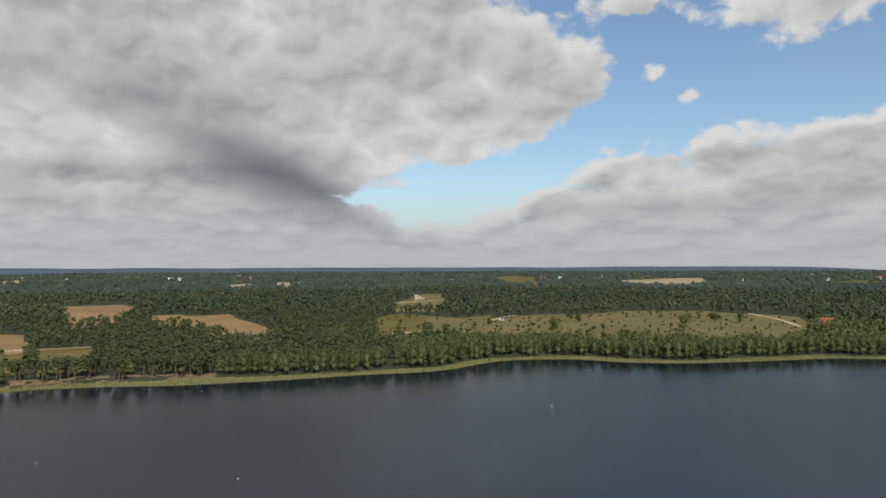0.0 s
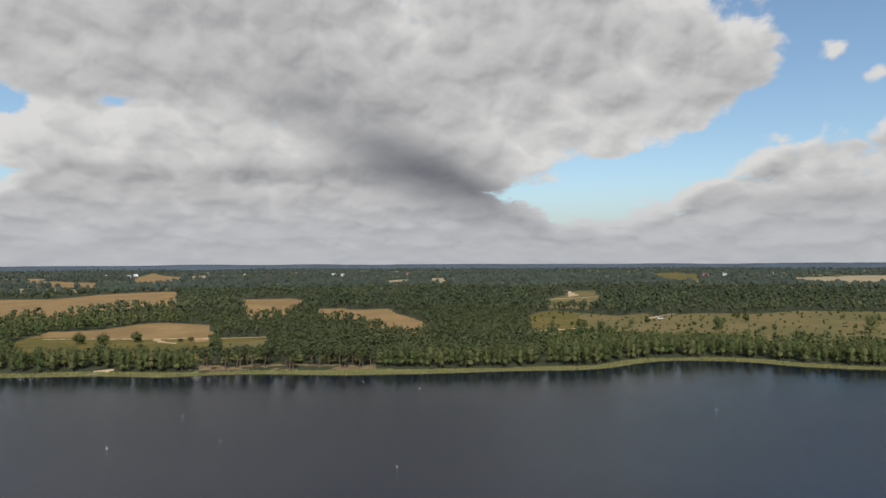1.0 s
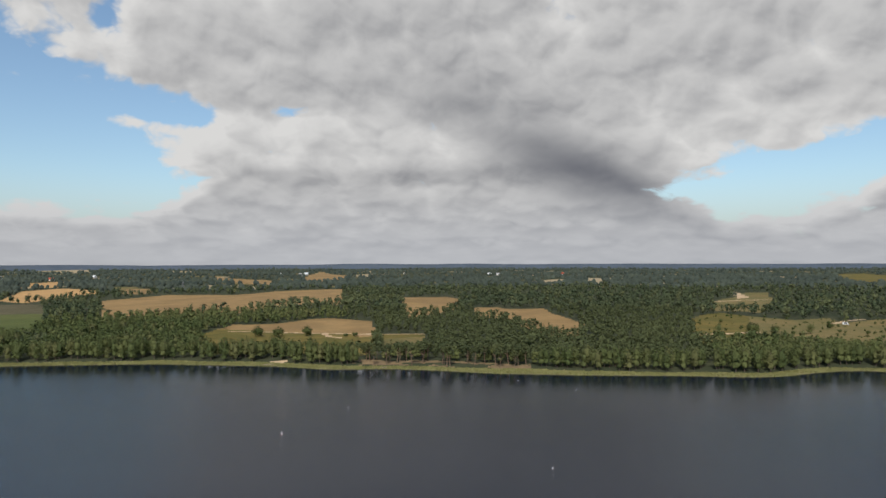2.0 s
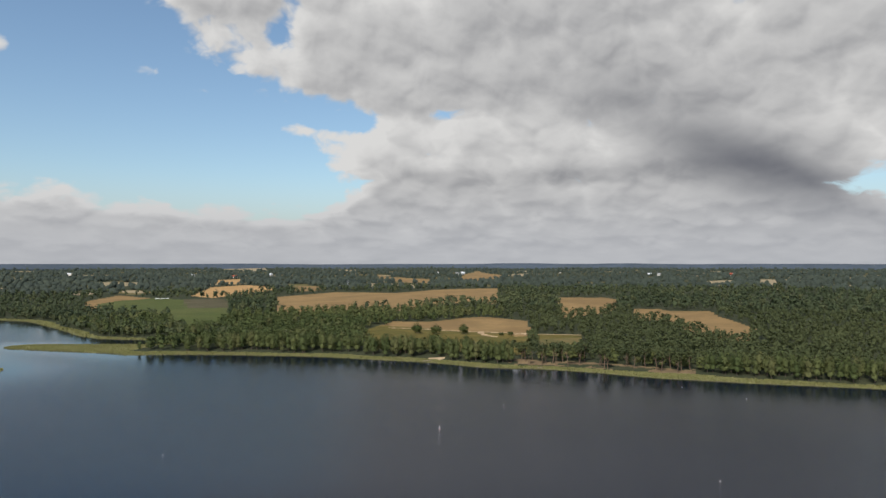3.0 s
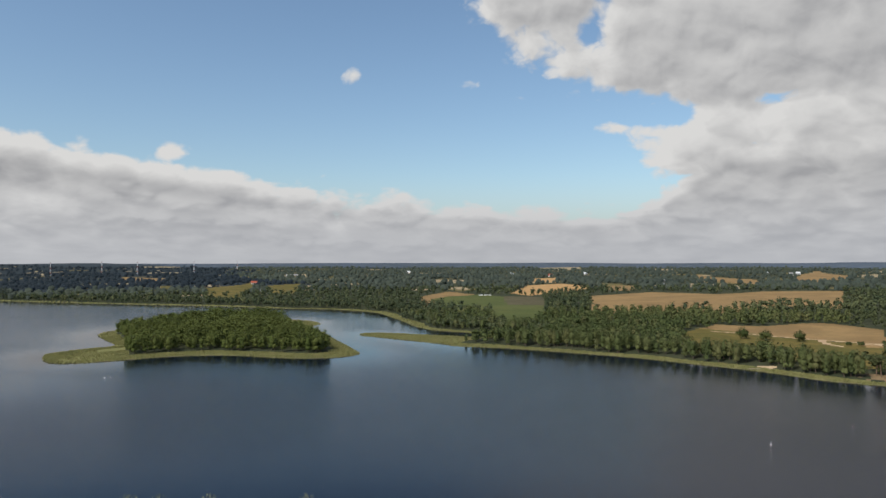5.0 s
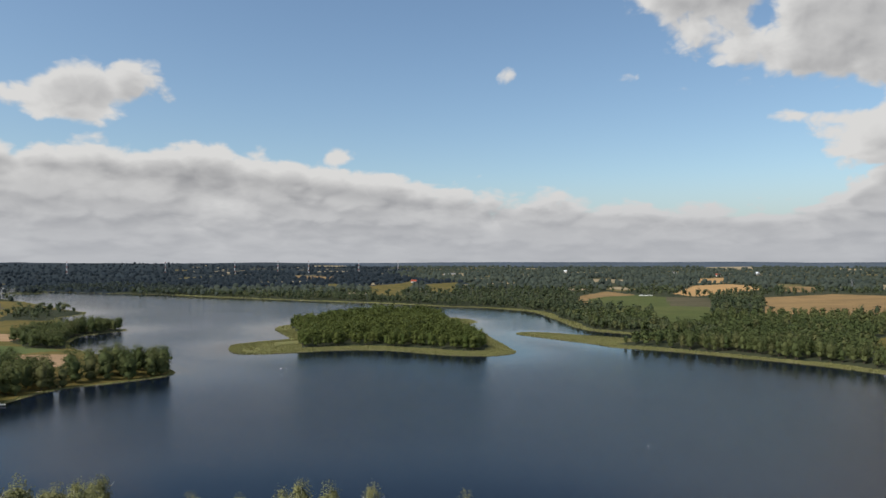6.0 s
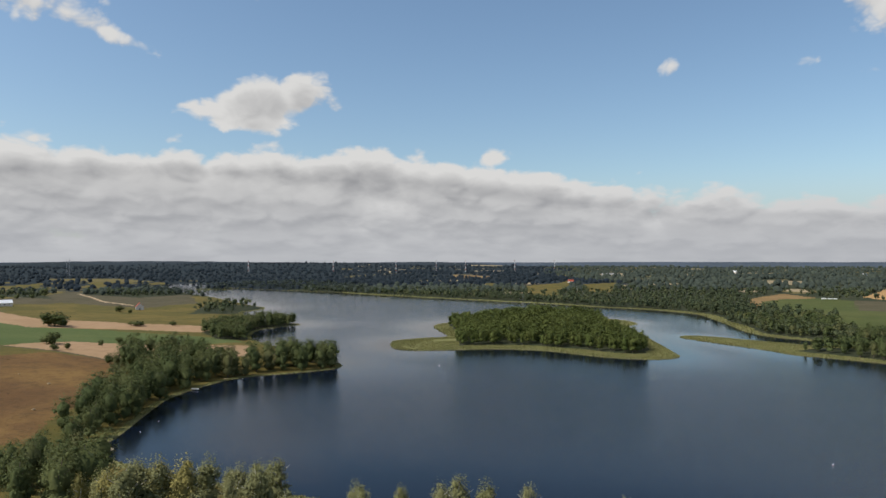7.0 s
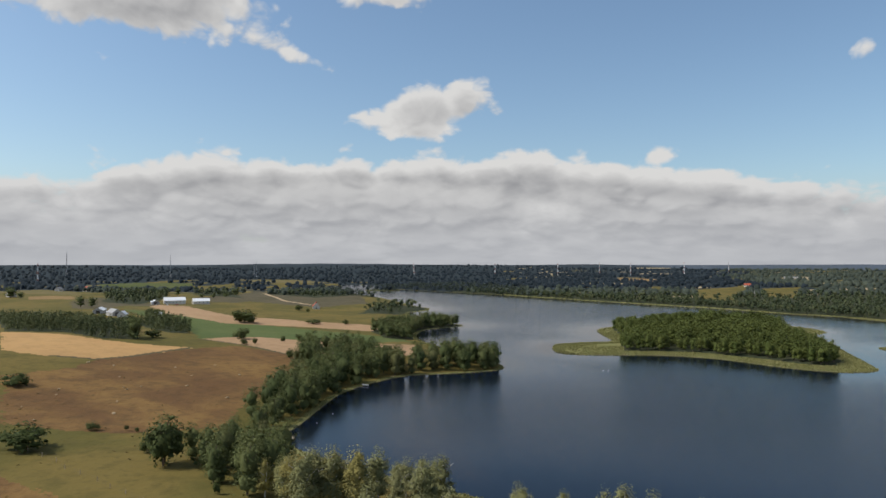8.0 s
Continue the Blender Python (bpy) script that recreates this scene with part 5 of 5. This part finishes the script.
def rowing_boat(x, y, turn):
    ob = tagged(new("rowing_boat"), "small pale rowing boat drawn up on the wooded bank", "boat")
    ob.matrix_basis = pose(x, y, 0.25, 0, 0, turn)
    bm = bmesh.new()
    rings = []
    for k in range(9):
        f = k / 8
        half = 0.72 * math.sin(math.pi * (0.12 + 0.82 * f)) ** 0.7
        keel = 0.10 * (2 * f - 1) ** 2
        rings.append([bm.verts.new((-2.1 + 4.2 * f, half * c, z + keel)) for c, z in ((-1, 0.55), (-0.85, 0.25), (-0.4, 0.02), (0.4, 0.02), (0.85, 0.25), (1, 0.55), (0.90, 0.55), (0.75, 0.27), (0.35, 0.08), (-0.35, 0.08), (-0.75, 0.27), (-0.90, 0.55))])
    for a, b in zip(rings, rings[1:]):
        for k in range(12):
            bm.faces.new((a[k], a[(k + 1) % 12], b[(k + 1) % 12], b[k]))
    bm.faces.new(rings[0])
    bm.faces.new(rings[-1][::-1])
    bmesh.ops.recalc_face_normals(bm, faces=bm.faces)
    part("hull", bm, BUOY_WHITE, ob)
    for k in (-0.8, 0.7):
        part("thwart", boxed(k - 0.12, k + 0.12, -0.62, 0.62, 0.36, 0.40), TIMBER, ob)
    return ob


def wrapped_bales():
    base = tagged(new("wrapped_bale"), "white foil-wrapped round bale in a row on green field", "bale", "row of wrapped bales")
    bm = bmesh.new()
    bar(bm, (-0.65, 0, 0.68), (0.65, 0, 0.68), 0.7, 14)
    bmesh.ops.bevel(bm, geom=[e for e in bm.edges if len(e.link_faces) == 2 and abs(e.calc_face_angle(0)) > 1.0], offset=0.12, segments=2, affect="EDGES")
    part("wrap", bm, FOIL, base)
    for s in (-1, 1):
        part("end_fold", lathe([(0.42, 0.0), (0.36, 0.03), (0.12, 0.05)], 12), FOIL, base).matrix_basis = pose(s * 0.65, 0, 0.68, 0, 90 * s, 0)
    base.matrix_basis = on_land(-963, 551, 37)
    for k in range(1, 13):
        if k in (4, 9):
            continue
        f = k / 12
        copy_thing(base, on_land(-963 + 15 * f, 551 + 12 * f + 0.2 * math.sin(k * 5), 37 + 5 * math.sin(k * 3)))


def fence():
    """A wire fence on wooden posts across the near meadow."""
    ob = tagged(new("wire_fence"), "wire fence on pale wooden posts across the meadow", "fence")
    a, b = Vector((-186, -182)), Vector((-140, -84))
    n, last = 15, None
    first = None
    for k in range(n):
        p = a.lerp(b, k / (n - 1)) + Vector((0.4 * math.sin(k * 2.3), 0.5 * math.sin(k * 1.7)))
        z = float(height_at(p.x, p.y)[0])
        if first is None:
            first = part("post", lathe([(0.09, -0.4), (0.085, 1.2), (0.05, 1.3)], 7), TIMBER, ob)
            post = first
        else:
            post = new("post", first.data)
            post.parent = ob
        post.location = (p.x, p.y, z)
        here = Vector((p.x, p.y, z))
        if last is not None:
            for h in (0.5, 1.05):
                part("wire", bar(bmesh.new(), last + Vector((0, 0, h)), here + Vector((0, 0, h)), 0.008, 4), DARK_WOOD, ob)
        last = here


def stones():
    g = np.random.RandomState(13)
    v, f = BALL_2
    models = []
    for k in range(3):
        w = v * (1 + 0.25 * g.normal(size=(len(v), 1)) * 0.5) * (0.6, 0.45, 0.34)
        ob = tagged(new("boulder", mesh_of("boulder", w, f, [STONE])), "pale weathered boulder lying in parched pasture", "boulder", "boulders in the pasture")
        models.append(ob)
    spots = [(-292, -221), (-242, -208), (-258, -189), (-290, -233), (-295, -153), (-272, -151), (-204, -185), (-266, -188), (-260, -192), (-235, -203), (-280, -175), (-310, -200), (-225, -170), (-250, -230), (-330, -190), (-275, -205), (-318, -170), (-240, -180), (-300, -185), (-215, -200)]
    for k, (x, y) in enumerate(spots):
        m = on_land(x, y, g.uniform(0, 360), 0.12)
        if k < 3:
            models[k].matrix_basis = m
        else:
            s = g.uniform(0.6, 1.5)
            copy_thing(models[k % 3], m @ Matrix.Diagonal((s, s, s, 1)))


def build_things():
    jetty(-276, 338.5, 62, 6.6, 1.7, "weathered plank jetty reaching from the reeds into the lake")
    jetty(-206, 357, 75, 3.2, 1.4, "short wooden fishing platform among the reeds", 3)
    jetty(-231, -103, 20, 3.6, 1.3, "short wooden landing stage under the bank trees", 3)
    rowing_boat(-338, -111.5, 70)
    # small white floats mark white specks; the last two stand in for swans
    for k, (x, y) in enumerate([(-161, 205), (-165, 255), (-129, 222), (-120, 348), (-86, 334), (48, 349), (48, 311), (-60, 205), (-414, 7), (-210, 123), (-417, 10), (-273, -104), (-256, -104)]):
        spar_buoy(x, y, (0.48, 0.30, 0.30, 0.36, 0.32, 0.32, 0.45, 0.42, 0.6, 0.34, 0.4, 0.5, 0.5)[k], k == 0)
    # farms and houses
    house("house", -816, -333, 25, 12, 8.5, 3.6, 8.0, PLASTER, RED_TILE, "white farmhouse with a red tiled roof in meadows", "house")
    house("barn", -790, -512, -52, 25, 17, 4.8, 8.4, PLASTER, SHEET_ROOF, "long white barn with a pale sheet roof", "barn", 6, True, False, "farm buildings")
    house("barn", -808, -486, -52, 20, 14, 4.0, 7.2, PLASTER, SHEET_ROOF, "white barn with a pale sheet roof beside another", "barn", 4, True, False, "farm buildings")
    house("barn", -762, -520, 40, 14, 9, 3.4, 5.6, GREY_WALL, SHEET_ROOF, "low grey shed with a pale sheet roof", "shed", 2, True, False, "farm buildings")
    house("barn", -600, -470, 30, 24, 9, 3.2, 5.5, GREY_WALL, SHEET_ROOF, "grey shed with a pale sheet roof behind conifers", "shed", 3, True, False, "farm buildings")
    house("barn", -576, -436, 60, 14, 9, 3.6, 6.6, GREY_WALL, GREY_ROOF, "grey barn with a dull fibre roof behind conifers", "barn", 2, True, False, "farm buildings")
    house("house", -564, -418, 20, 9, 7, 3.0, 5.8, PLASTER, SHEET_ROOF, "small white cottage with a pale roof by the grove", "house", 2)
    house("house", -594, -403, 20, 10, 6, 2.6, 4.6, PLASTER, SHEET_ROOF, "low white outbuilding with a pale roof by the grove", "shed", 2, True, False)
    house("house", -1175, -948, 60, 16, 11, 4.5, 10.0, PLASTER, RED_TILE, "farmhouse with a steep red tiled roof", "house")
    house("house", -1150, -990, 10, 14, 9, 4, 8, PLASTER, GREY_ROOF, "white house with a grey roof beside trees", "house")
    house("house", -840, -801, 60, 14, 10, 3.8, 8, GREY_WALL, GREY_ROOF, "grey house with a grey roof among trees", "house")
    house("house", -1316, 279, 70, 9.5, 7.5, 3.2, 7.0, PLASTER, GREY_ROOF, "white house with a pale roof above lakeside woods", "house")
    house("house", -1600, 330, 70, 13, 9, 3.5, 7, PLASTER, RED_TILE, "white house with a red roof among far fields", "house")
    house("barn", -2300, 600, 80, 42, 12, 4, 6, GREY_WALL, GREY_ROOF, "long grey far barn at a field's edge", "barn", 8, True, False)
    house("house", 351, 639, 15, 15, 10, 3.4, 7.8, PLASTER, ORANGE_TILE, "house with a bright orange tiled roof behind bank trees", "house")
    g = np.random.RandomState(44)
    # the scattered white houses of the far villages
    for x, y in [(-1500, 1900), (-1430, 1950), (-1380, 1850), (-1240, 2300), (-900, 2300), (-860, 2280), (-620, 2250), (300, 2100), (360, 2150), (520, 2300), (900, 2100), (1050, 1900), (1250, 2000), (-1900, 1500), (-2050, 1300), (-2250, 1000), (-1750, 1250)]:
        house("house", x, y, g.uniform(0, 180), g.uniform(10, 17), g.uniform(7, 9), g.uniform(3.5, 5), g.uniform(7.5, 9.5), (PLASTER, GREY_WALL)[g.randint(2)], (SHEET_ROOF, RED_TILE, GREY_ROOF)[g.randint(3)], "far white village house standing among trees and fields", "house", 3, group="far village houses")
    wrapped_bales()
    car(61, 729, 20, CAR_WHITE, "white van parked beside the sandy track", 2.3, 5.4, "van")
    car(-742, -490, 40, CAR_WHITE, "white car parked before the barn")
    car(-752, -484, 50, CAR_RED, "red car parked before the barn")
    car(-735, -500, 30, CAR_WHITE, "white car parked before the barn")
    fence()
    stones()
    band = (WHITE_PAINT, RED_PAINT, WHITE_PAINT)
    for x, y, top in ((-2598, -349, 62), (-2960, -133, 62), (-3000, 38, 64), (-2919, 160, 63), (-2990, 375, 66), (-3300, 603, 65), (-2744, -699, 63), (-1575, -1421, 62), (-3079, -786, 62)):
        lattice_mast(x, y, top, 1.9, band, "red and white banded lattice mast over far woods")
    for x, y, top in ((-2422, -1228, 66), (-2100, -1778, 98), (-2300, -1508, 84), (-2530, -1292, 64)):
        lattice_mast(x, y, top, 2.2, (STEEL,), "slim grey lattice mast over far dark woods")
    lattice_mast(-958, 938, 30, 1.6, (STEEL,), "grey lattice power pylon with two cross arms", True, 5, "power pylons", "power_pylon")


build_things()
